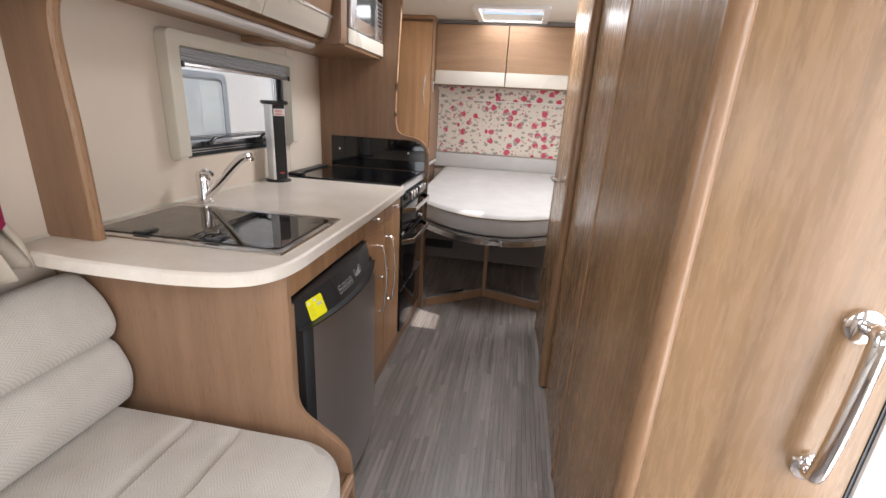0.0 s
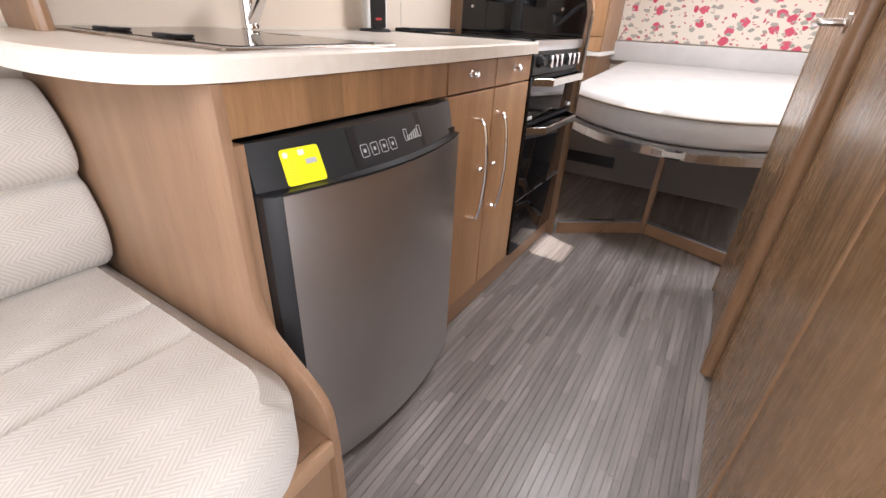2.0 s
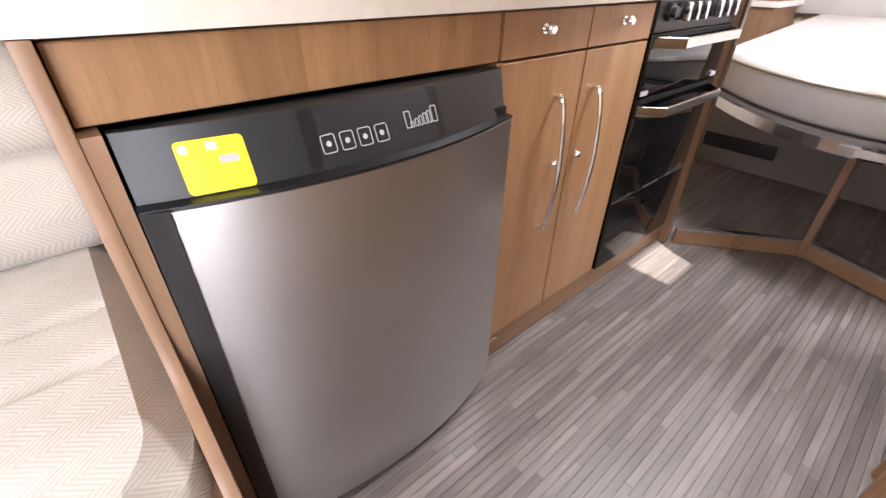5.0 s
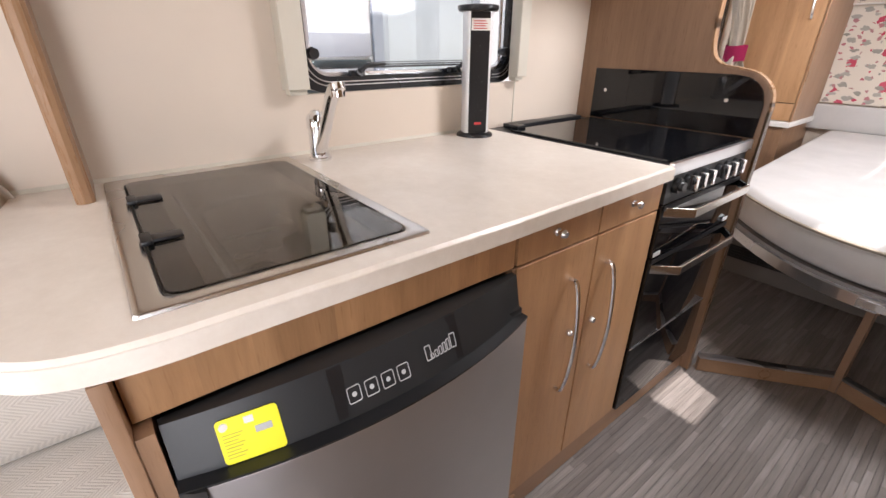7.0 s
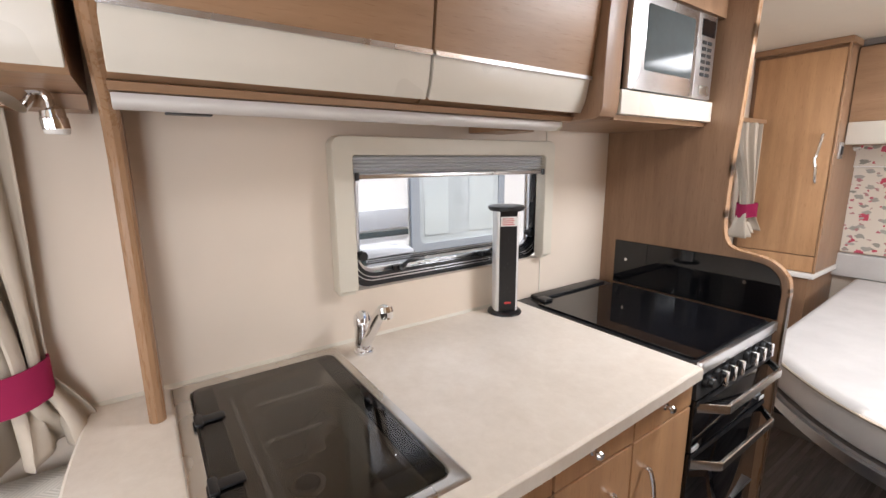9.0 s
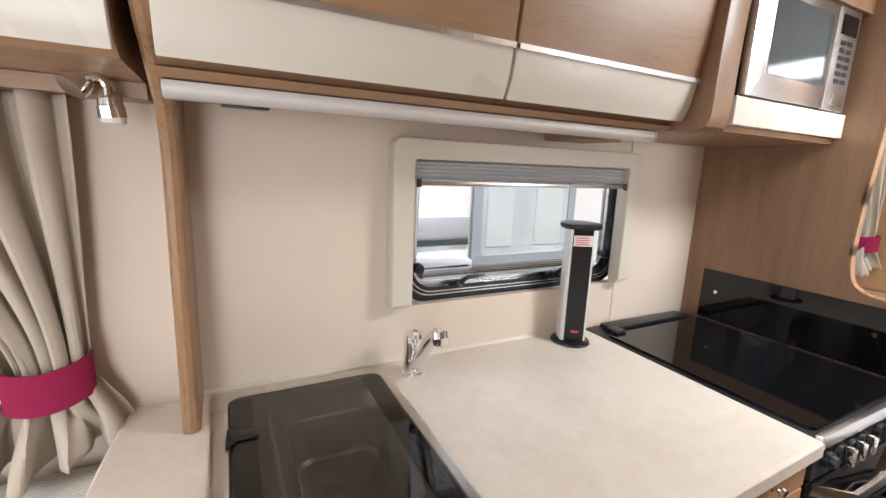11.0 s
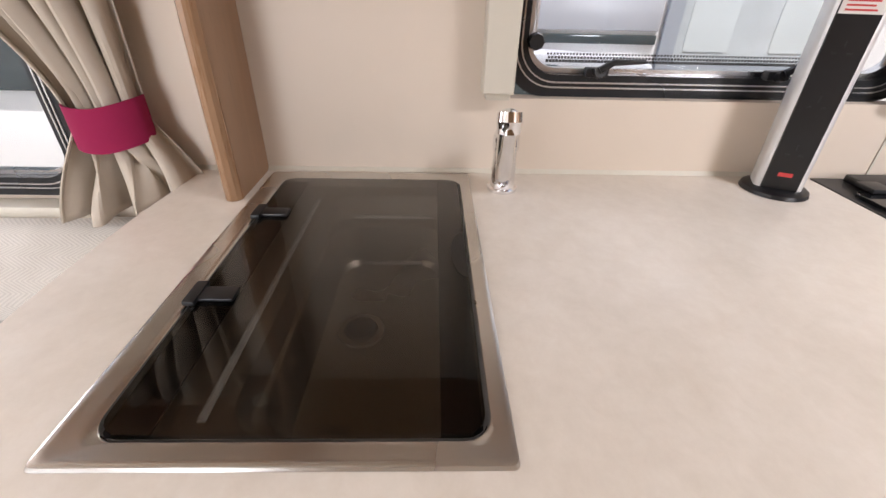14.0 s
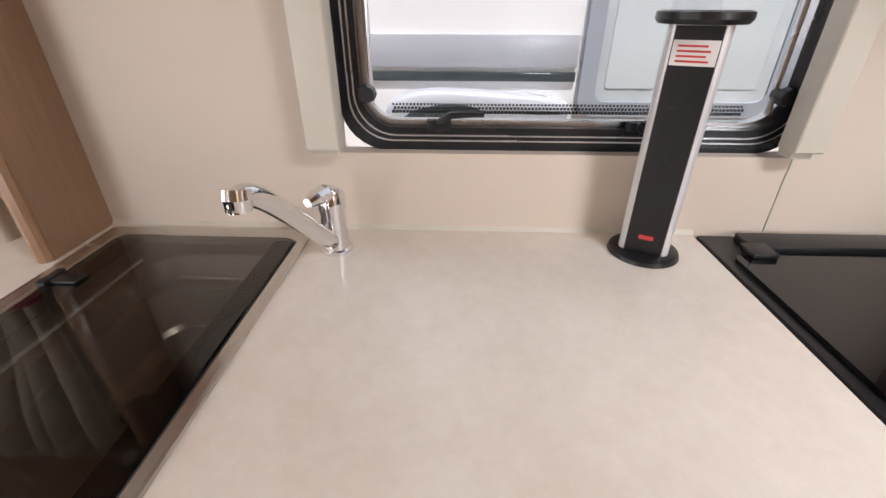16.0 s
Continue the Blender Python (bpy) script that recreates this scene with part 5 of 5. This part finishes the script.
part("outer_panel", prism(bm_new(), [(1.010, 0.800), (RX - 0.002, 0.800), (RX - 0.002, 0.823), (1.010, 0.823)], "z", 0.003, CEIL - 0.002), W_BULK, bk)
part("door_jamb", box(bm_new(), 0.9525, 0.792, 0.003, 1.009, 0.83, CEIL - 0.002, 0.004), WHITE, bk, "white door jamb")
part("seal", box(bm_new(), 0.9455, 0.798, 0.003, 0.952, 0.82, CEIL - 0.002), RUBBER, bk, "black rubber seal")
dw = thing("door_1", (0.51, 2.18, 0.02), "closed wood-effect washroom door with a lever handle", "door", kind="structure")
part("leaf", prism(bm_new(), [(0.520, 1.972), (0.502, 2.400), (0.522, 2.401), (0.542, 1.972)], "z", 0.02, CEIL - 0.03, 0.003), W_BULK, dw)
bm = bm_new()
rod(bm, [(0.517, 2.02, 0.985), (0.507, 2.02, 0.985)], 0.022, 18)
rod(bm, curve([(0.508, 2.02, 0.985), (0.475, 2.02, 0.985), (0.462, 2.03, 0.985), (0.458, 2.10, 0.985)], 4), 0.0085, 10)
part("door_handle", bm, STEEL, dw, "satin metal lever handle")
gh = thing("grab_handle", (0.84, 0.79, 0.78), "chrome grab handle on the wood bulkhead", "grab handle")
bm = bm_new()
rod(bm, curve([(0.872, 0.793, 0.966), (0.872, 0.778, 0.966), (0.872, 0.766, 0.951), (0.867, 0.763, 0.80), (0.861, 0.766, 0.691), (0.861, 0.778, 0.675), (0.861, 0.793, 0.675)], 5), 0.0135, 14)
part("bar", bm, CHROME, gh)
for z in (0.966, 0.675):
    part("flange", rod(bm_new(), [(0.867, 0.7995, z), (0.867, 0.793, z), (0.867, 0.790, z)], [0.030, 0.029, 0.022], 20), CHROME, gh)

# added surround and solid white screen, unseen, above the kitchen fill lamp
kr = thing("rooflight", (0.12, 2.42, CEIL), "added unseen rooflight surround with a white screen over the kitchen fill lamp", "rooflight", "ceiling rooflights")
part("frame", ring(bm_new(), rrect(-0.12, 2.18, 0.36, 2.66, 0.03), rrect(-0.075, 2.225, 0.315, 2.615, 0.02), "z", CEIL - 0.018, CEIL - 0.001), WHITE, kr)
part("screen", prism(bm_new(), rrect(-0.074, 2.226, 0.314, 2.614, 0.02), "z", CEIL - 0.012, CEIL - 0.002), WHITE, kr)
ed = thing("door_2", (RX, 0.38, 0), "open white entrance doorway in the side wall", "door", kind="structure")
part("door_frame", ring(bm_new(), rrect(0.05, -0.01, 0.71, 1.83, 0.05), rrect(0.085, 0.025, 0.675, 1.795, 0.04), "x", RX - 0.012, RX + 0.045), WHITE, ed)

# ---------------- bedroom ----------------


def bed_front(x):
    return 2.515 + 1.25 * (x - 0.19) ** 2


bd = thing("island_bed", (0.2, 3.4, 0), "island bed with bare white mattress and curved foot end", "bed")
xs = [-0.385 + 1.19 * i / 28 for i in range(29)]
front = [(x, bed_front(x)) for x in xs]
out = front + [(0.80, BACK_Y - 0.06), (-0.385, BACK_Y - 0.06)]
bm = bm_new()
prism(bm, offset(out, -0.004), "z", 0.500, 0.530)
fr_ = part("bed_board", bm, GREYBOARD, bd, "bed board")
bm = bm_new()
for (xa, ya), (xb, yb) in zip(front, front[1:]):
    prism(bm, [(xa, ya - 0.014), (xb, yb - 0.014), (xb, yb + 0.004), (xa, ya + 0.004)], "z", 0.480, 0.517)
bmesh.ops.remove_doubles(bm, verts=bm.verts[:], dist=0.0003)
part("rim", bm, ALU, bd, "curved metal rim")
bm = bm_new()
for (xa, ya), (xb, yb) in zip(front[12:17], front[13:18]):
    prism(bm, [(xa, ya - 0.018), (xb, yb - 0.018), (xb, yb - 0.0145), (xa, ya - 0.0145)], "z", 0.487, 0.510)
bmesh.ops.remove_doubles(bm, verts=bm.verts[:], dist=0.0003)
part("pull", bm, STEEL, bd, "recessed metal pull")
bm = bm_new()
puff(bm, out, 0.5305, 0.680, 0.040, 5)
for v in bm.verts:
    if v.co.z > 0.62:
        k = min(1.0, max(0.0, (v.co.y - bed_front(v.co.x)) / 0.9))
        v.co.z += 0.060 * k - 0.012 * (1 - k) + 0.003 * math.sin(14 * v.co.x + 5 * v.co.y)
mt = part("mattress", bm, MATTRESS, bd, "bare white quilted mattress")
bm = bm_new()
rod(bm, [(x, y + 0.004, 0.646) for x, y in front], 0.006, 6)
part("piping", bm, PIPING, mt, "taupe edge piping")
# under-bed recess: raised floor, upright, kick boards and back board
APEX, LEFTP, RIGHTP = Vector((0.153, 2.809)), Vector((-0.200, 2.524)), Vector((0.600, 2.645))
for a, b, nm in ((LEFTP, APEX, "kick_board"), (APEX, RIGHTP, "kick_board")):
    d = (b - a).normalized()
    nn = Vector((d.y, -d.x))
    q = [a, b, b - nn * 0.018, a - nn * 0.018]
    part(nm, prism(bm_new(), [(v.x, v.y) for v in q], "z", 0.003, 0.062), W_X, bd, "wood-effect kick board")
    q = [a + nn * 0.003, b + nn * 0.003, b - nn * 0.022, a - nn * 0.022]
    part("edge_trim", prism(bm_new(), [(v.x, v.y) for v in q], "z", 0.0625, 0.073), ALU, bd, "satin metal edge trim")
part("upright", prism(bm_new(), [(0.141, 2.797), (0.163, 2.795), (0.168, 2.827), (0.146, 2.829)], "z", 0.004, 0.499), W_V, bd, "slim wood upright")
c = (LEFTP + APEX) / 2
bm = bm_new()
d = (APEX - LEFTP).normalized()
nn = Vector((d.y, -d.x))
b2 = bmesh.new()
vo, vi = [], []
for i in range(24):
    a = 2 * math.pi * i / 24
    for lst, r in ((vo, 0.022), (vi, 0.015)):
        p = c + d * r * math.cos(a) + nn * 0.002
        lst.append(b2.verts.new((p.x, p.y, 0.032 + r * math.sin(a))))
for i in range(24):
    b2.faces.new((vo[i], vo[(i + 1) % 24], vi[(i + 1) % 24], vi[i]))
ext = bmesh.ops.extrude_face_region(b2, geom=b2.faces[:])
bmesh.ops.translate(b2, verts=[v for v in ext["geom"] if isinstance(v, bmesh.types.BMVert)], vec=(-nn.x * 0.0018, -nn.y * 0.0018, 0))
bmesh.ops.recalc_face_normals(b2, faces=b2.faces[:])
merge(bm, b2)
part("finger_ring", bm, W_EDGE, bd, "round wood finger pull")
part("back_board", box(bm_new(), LX + 0.003, 3.40, 0.060, 0.95, 3.418, 0.499), GREYBOARD, bd, "grey board under the bed")
vt = part("vent_grille", box(bm_new(), -0.468, 3.392, 0.145, -0.158, 3.3995, 0.215, 0.003), BLACK, bd, "black heating vent grille")
for i in range(4):
    for j in range(4):
        part("slat", box(bm_new(), -0.460 + 0.076 * i, 3.3885, 0.152 + 0.0155 * j, -0.392 + 0.076 * i, 3.3918, 0.160 + 0.0155 * j), DARKGREY, vt)
part("socket", box(bm_new(), -0.60, 3.388, 0.17, -0.54, 3.3998, 0.24, 0.004), GREYBOARD, bd, "small grey socket")

wr = thing("wardrobe", (-0.71, 4.0, 0.0), "tall wood-effect wardrobe with chrome handle beside the bed", "wardrobe")
part("body", box(bm_new(), LX + 0.002, 3.822, 0.80, -0.4670, BACK_Y - 0.002, 1.915), W_V, wr)
part("lower_body", box(bm_new(), LX + 0.002, 3.80, 0.12, -0.4820, BACK_Y - 0.002, 0.772), W_V, wr)
part("shelf", box(bm_new(), LX + 0.002, 3.780, 0.7725, -0.4600, BACK_Y - 0.002, 0.799, 0.003), WHITE, wr, "white bedside shelf")
dd = part("door", box(bm_new(), -0.820, 3.803, 0.895, -0.4740, 3.8215, 1.898, 0.002), W_DOOR, wr)
part("base_front", box(bm_new(), -0.820, 3.803, 0.803, -0.4740, 3.8215, 0.890, 0.002), W_DOOR, wr)
part("corner_trim", prism(bm_new(), rrect(-0.4735, 3.801, -0.4620, 3.8218, 0.004, 3), "z", 0.801, 1.915), W_EDGE, wr)
part("cornice", box(bm_new(), LX + 0.002, 3.795, 1.9155, -0.4570, BACK_Y - 0.002, CEIL - 0.001, 0.003), W_X, wr)
bm = bm_new()
rod(bm, curve([(-0.5100, 3.803, 1.50), (-0.5100, 3.778, 1.495), (-0.5170, 3.770, 1.42), (-0.5230, 3.768, 1.38), (-0.5170, 3.770, 1.34), (-0.5130, 3.778, 1.275), (-0.5130, 3.803, 1.27)], 4), 0.006, 8)
part("handle", bm, CHROME, dd, "bowed chrome handle")
sw = thing("wall_switch", (-0.54, 3.90, 1.42), "small grey switch on the wardrobe side", "switch")
part("plate", box(bm_new(), -0.4668, 3.87, 1.385, -0.4580, 3.925, 1.465, 0.003), ALU, sw)
part("rocker", box(bm_new(), -0.4578, 3.883, 1.405, -0.4530, 3.912, 1.445, 0.002), DARKGREY, sw)

BLY = 3.95
for x0, x1 in ((-0.464, 0.120), (0.124, 0.80)):
    e = thing("bed_locker", ((x0 + x1) / 2, 4.2, 1.51), "wood-effect overhead locker with cream lower strip above the bed", "locker", "lockers over the bed")
    part("body", box(bm_new(), x0, BLY + 0.02, 1.454, x1, BACK_Y - 0.002, 1.915), W_X, e)
    d = part("door", prism(bm_new(), [(BLY + 0.002, 1.563), (BLY + 0.0195, 1.563), (BLY + 0.0195, 1.905), (BLY - 0.012, 1.905), (BLY - 0.008, 1.75)], "x", x0 + 0.002, x1 - 0.002, 0.001, 1), W_X, e, "wood-effect door")
    part("lower_panel", box(bm_new(), x0 + 0.002, BLY - 0.006, 1.454, x1 - 0.002, BLY + 0.0195, 1.561, 0.003), CREAM_GLOSS, d, "cream lower strip")
# grey strip whose colour stands in for shade under the ceiling
solid("trim", box(bm_new(), -0.50, BLY + 0.01, 1.9155, 0.80, BACK_Y - 0.002, CEIL - 0.001), GREYBOARD, "dark grey strip in place of the shade above the bed lockers", "trim", kind="structure")

rb = thing("roman_blind", (0.1, BACK_Y - 0.03, 0.85), "floral roman blind with red blooms behind the bed", "blind")
bm = bm_new()
nx = 90
def drape(z0, z1, off, bot):
    b = bmesh.new()
    rows = [(z1, off), ((z0 + z1) / 2, off + 0.006), (z0, off + bot)]
    g = {}
    for i in range(nx + 1):
        x = -0.505 + 1.30 * i / nx
        for j, (z, o) in enumerate(rows):
            for k in (0, 1):
                g[i, j, k] = b.verts.new((x, BACK_Y - 0.012 - o - 0.003 * (1 - k) - 0.0015 * math.sin(23 * x + j), z))
    m = len(rows)
    for i in range(nx):
        for j in range(m - 1):
            b.faces.new((g[i, j, 0], g[i + 1, j, 0], g[i + 1, j + 1, 0], g[i, j + 1, 0]))
            b.faces.new((g[i, j, 1], g[i, j + 1, 1], g[i + 1, j + 1, 1], g[i + 1, j, 1]))
        for j in (0, m - 1):
            b.faces.new((g[i, j, 0], g[i, j, 1], g[i + 1, j, 1], g[i + 1, j, 0]))
    bmesh.ops.recalc_face_normals(b, faces=b.faces[:])
    return b
part("panel", drape(0.875, 1.352, 0.004, 0.002), FLORAL, rb, "floral printed cloth")
part("panel", drape(1.345, 1.495, 0.014, 0.016), FLORAL, rb, "floral printed upper fold")
# white bar puts the fold's highlight into the shape
part("rod", rod(bm_new(), [(-0.52, BACK_Y - 0.043, 1.343), (0.80, BACK_Y - 0.043, 1.343)], 0.004, 8), WHITE, rb, "slim white rod standing for the highlight along the fold")
hb = bm_new()
box(hb, -0.50, BACK_Y - 0.055, 0.73, 0.82, BACK_Y - 0.004, 0.868, 0.014, 3)
solid("headboard", hb, MATTRESS, "low padded cream headboard behind the mattress", "headboard", at=(0.1, BACK_Y - 0.03, 0.73))
for x in (-0.47, 0.70):
    e = thing("reading_lamp", (x, BACK_Y - 0.08, 1.45), "small chrome reading lamp beside the floral blind", "reading lamp", "reading lamps")
    part("stem", rod(bm_new(), [(x, BACK_Y - 0.045, 1.50), (x, BACK_Y - 0.085, 1.47)], 0.007, 8), CHROME, e)
    part("head", rod(bm_new(), [(x, BACK_Y - 0.085, 1.475), (x + 0.01, BACK_Y - 0.105, 1.435)], [0.018, 0.024], 14), CHROME, e)

# ---------------- outside ----------------
bm = bm_new()
box(bm, -300, -300, -0.80, 300, 300, -0.62)
solid("ground", bm, TARMAC, "grey tarmac ground of the forecourt", "ground", kind="structure", smooth=False)
VX = -1.40
nv = thing("motorhome", (VX, 1.5, -0.62), "white motorhome with grey stripe and dark windows parked alongside", "motorhome")
part("side_wall", wall_sheet(bm_new(), "x", VX - 0.06, VX, -2.2, 5.2, -0.25, 2.25, []), BODYWHITE, nv, smooth=False)
part("rear_body", box(bm_new(), VX - 2.2, -2.2, -0.25, VX - 0.061, 5.2, 2.2), BODYWHITE, nv)
wn = part("window", prism(bm_new(), rrect(1.920, 0.99, 2.455, 1.37, 0.035, 6), "x", VX + 0.001, VX + 0.012), PALEGLASS, nv, "tinted side window")
bm = bm_new()
ring(bm, rrect(1.917, 0.985, 2.458, 1.375, 0.04, 6), rrect(1.960, 1.025, 2.418, 1.345, 0.03, 6), "x", VX + 0.002, VX + 0.016)
part("frame", bm, FRAMEGREY, wn, "grey frame")
# pale plates laid on the glass imitate its reflections
for yy, w in ((1.985, 0.13), (2.235, 0.15)):
    part("curtain_panel", prism(bm_new(), rrect(yy, 1.06, yy + w, 1.33, 0.01, 3), "x", VX + 0.0125, VX + 0.0135), PALEREFLECTION, wn, "pale panel painted as a reflection on the glass")
part("stripe", box(bm_new(), VX + 0.001, 0.9, 1.110, VX + 0.010, 1.905, 1.192, 0.003), BODYGREY, nv, "grey side stripe")
part("stripe", box(bm_new(), VX + 0.001, 0.9, 1.075, VX + 0.008, 1.905, 1.100, 0.003), DARKPANE, nv, "thin grey stripe")
mr = part("mirror", prism(bm_new(), [tuple(p) for p in curve([(1.40, 0.90), (1.40, 1.02), (1.50, 1.060), (1.66, 1.058), (1.82, 1.045), (1.882, 1.025), (1.865, 0.97), (1.82, 0.93)], 5)], "x", VX + 0.004, VX + 0.10, 0.03, 4), BODYGREY, nv, "grey mirror housing")
# dark plate added on the housing to give its shape contrast
part("mirror_recess", prism(bm_new(), [tuple(p) for p in curve([(1.44, 0.93), (1.45, 1.00), (1.54, 1.030), (1.64, 1.022), (1.66, 0.97), (1.62, 0.93)], 5)], "x", VX + 0.094, VX + 0.102, 0.002, 1), DARKPANE, mr, "dark inset plate added on the mirror housing")
part("cab_window", prism(bm_new(), [(-1.2, 0.92), (0.72, 0.92), (0.62, 1.30), (0.40, 1.60), (-1.2, 1.60)], "x", VX + 0.001, VX + 0.02), DARKPANE, nv, "dark cab side window")
part("locker_door", prism(bm_new(), rrect(3.0, 0.75, 3.7, 1.75, 0.07, 6), "x", VX + 0.001, VX + 0.03), BODYWHITE, nv, "moulded white service door")
part("handle_recess", prism(bm_new(), rrect(3.2, 1.05, 3.45, 1.5, 0.1, 6), "x", VX + 0.0305, VX + 0.05), BODYGREY, nv, "moulded recess")
part("skirt", box(bm_new(), VX - 0.03, -2.2, -0.5, VX + 0.03, 5.2, -0.251, 0.01), BODYGREY, nv, "grey sill")
for yy in (-0.9, 3.3):
    bm = bm_new()
    rod(bm, [(VX - 0.30, yy, -0.29), (VX + 0.02, yy, -0.29)], 0.33, 24)
    part("wheel", bm, RUBBER, nv, "black tyre")

# ---------------- floor strips ----------------
rng = random.Random(7)
fl = bpy.data.objects["floor"]
SW = 0.0195
base_meshes = {}


def strip_mesh(n):
    if n not in base_meshes:
        b = bmesh.new()
        h = n * 0.05 / 2
        g, e = 0.0002, 0.0003
        lo = [b.verts.new((x, y, -0.004)) for x, y in ((-SW / 2 + g, -h + 0.0001), (SW / 2 - g, -h + 0.0001), (SW / 2 - g, h - 0.0001), (-SW / 2 + g, h - 0.0001))]
        hi = [b.verts.new((x, y, 0.0)) for x, y in ((-SW / 2 + g + e, -h + 0.0002), (SW / 2 - g - e, -h + 0.0002), (SW / 2 - g - e, h - 0.0002), (-SW / 2 + g + e, h - 0.0002))]
        b.faces.new(hi)
        for i in range(4):
            b.faces.new((lo[i], lo[(i + 1) % 4], hi[(i + 1) % 4], hi[i]))
        me = bpy.data.meshes.new("strip")
        b.to_mesh(me)
        b.free()
        me.materials.append(FL_OBJ)
        base_meshes[n] = me
    return base_meshes[n]


joined_v, joined_f, single = [], [], 0


def add_joined(x, y, z, h):
    k = len(joined_v)
    g = 0.0003
    for zz in (z - 0.004, z):
        for dx, dy in ((-SW / 2 + g, -h + 0.0001), (SW / 2 - g, -h + 0.0001), (SW / 2 - g, h - 0.0001), (-SW / 2 + g, h - 0.0001)):
            joined_v.append((x + dx, y + dy, zz))
    joined_f.append((k + 4, k + 5, k + 6, k + 7))
    for i in range(4):
        joined_f.append((k + i, k + (i + 1) % 4, k + 4 + (i + 1) % 4, k + 4 + i))


WX0, WY0 = plan((LX, FRONT_Y, 0)).xy
WX1, WY1 = plan((RX, BACK_Y, 0)).xy
x = WX0 + SW / 2
while x < WX1 - SW / 2:
    y = WY0 + rng.random() * 0.2
    while y < WY1 - 0.3:
        n = rng.choice((4, 6, 7, 8, 9, 11))
        h = n * 0.05 / 2
        cy = y + h
        if -0.30 < x < 0.53 and 0.75 < cy < 2.86 and single < 300:
            ob = new("strip", strip_mesh(n))
            ob.location = (x, cy, 0.0)
            ob.parent = fl
            single += 1
        else:
            add_joined(x, cy, 0.0, h)
        y += n * 0.05
    x += SW
me = bpy.data.meshes.new("floor_strips")
me.from_pydata(joined_v, [], joined_f)
me.materials.append(FL_ISLE)
ob = new("floor_strips", me)
ob.parent = fl
tagged(ob, "narrow grey-brown wood-effect vinyl strips", kind="stuff")
# raised floor of the recess under the bed
joined_v, joined_f = [], []
x = LX + 0.01
while x < 1.0:
    y = 2.50 + rng.random() * 0.1
    while y < 3.40:
        h = rng.choice((4, 6, 8, 10)) * 0.05 / 2
        edge_y = 0.068 + (LEFTP.y + (x - LEFTP.x) / (APEX.x - LEFTP.x) * (APEX.y - LEFTP.y)) if x < APEX.x else 0.068 + (APEX.y + (x - APEX.x) / (RIGHTP.x - APEX.x) * (RIGHTP.y - APEX.y))
        a, b = max(y, edge_y + 0.03), min(y + 2 * h, 3.399)
        if b - a > 0.02:
            add_joined(x, (a + b) / 2, 0.066, (b - a) / 2)
        y += 2 * h
    x += SW
me = bpy.data.meshes.new("recess_floor")
me.from_pydata(joined_v, [], joined_f)
me.materials.append(FL_ISLE)
ob = new("recess_floor", me)
ob.parent = bd
tagged(ob, "raised strip floor under the bed", kind="stuff")
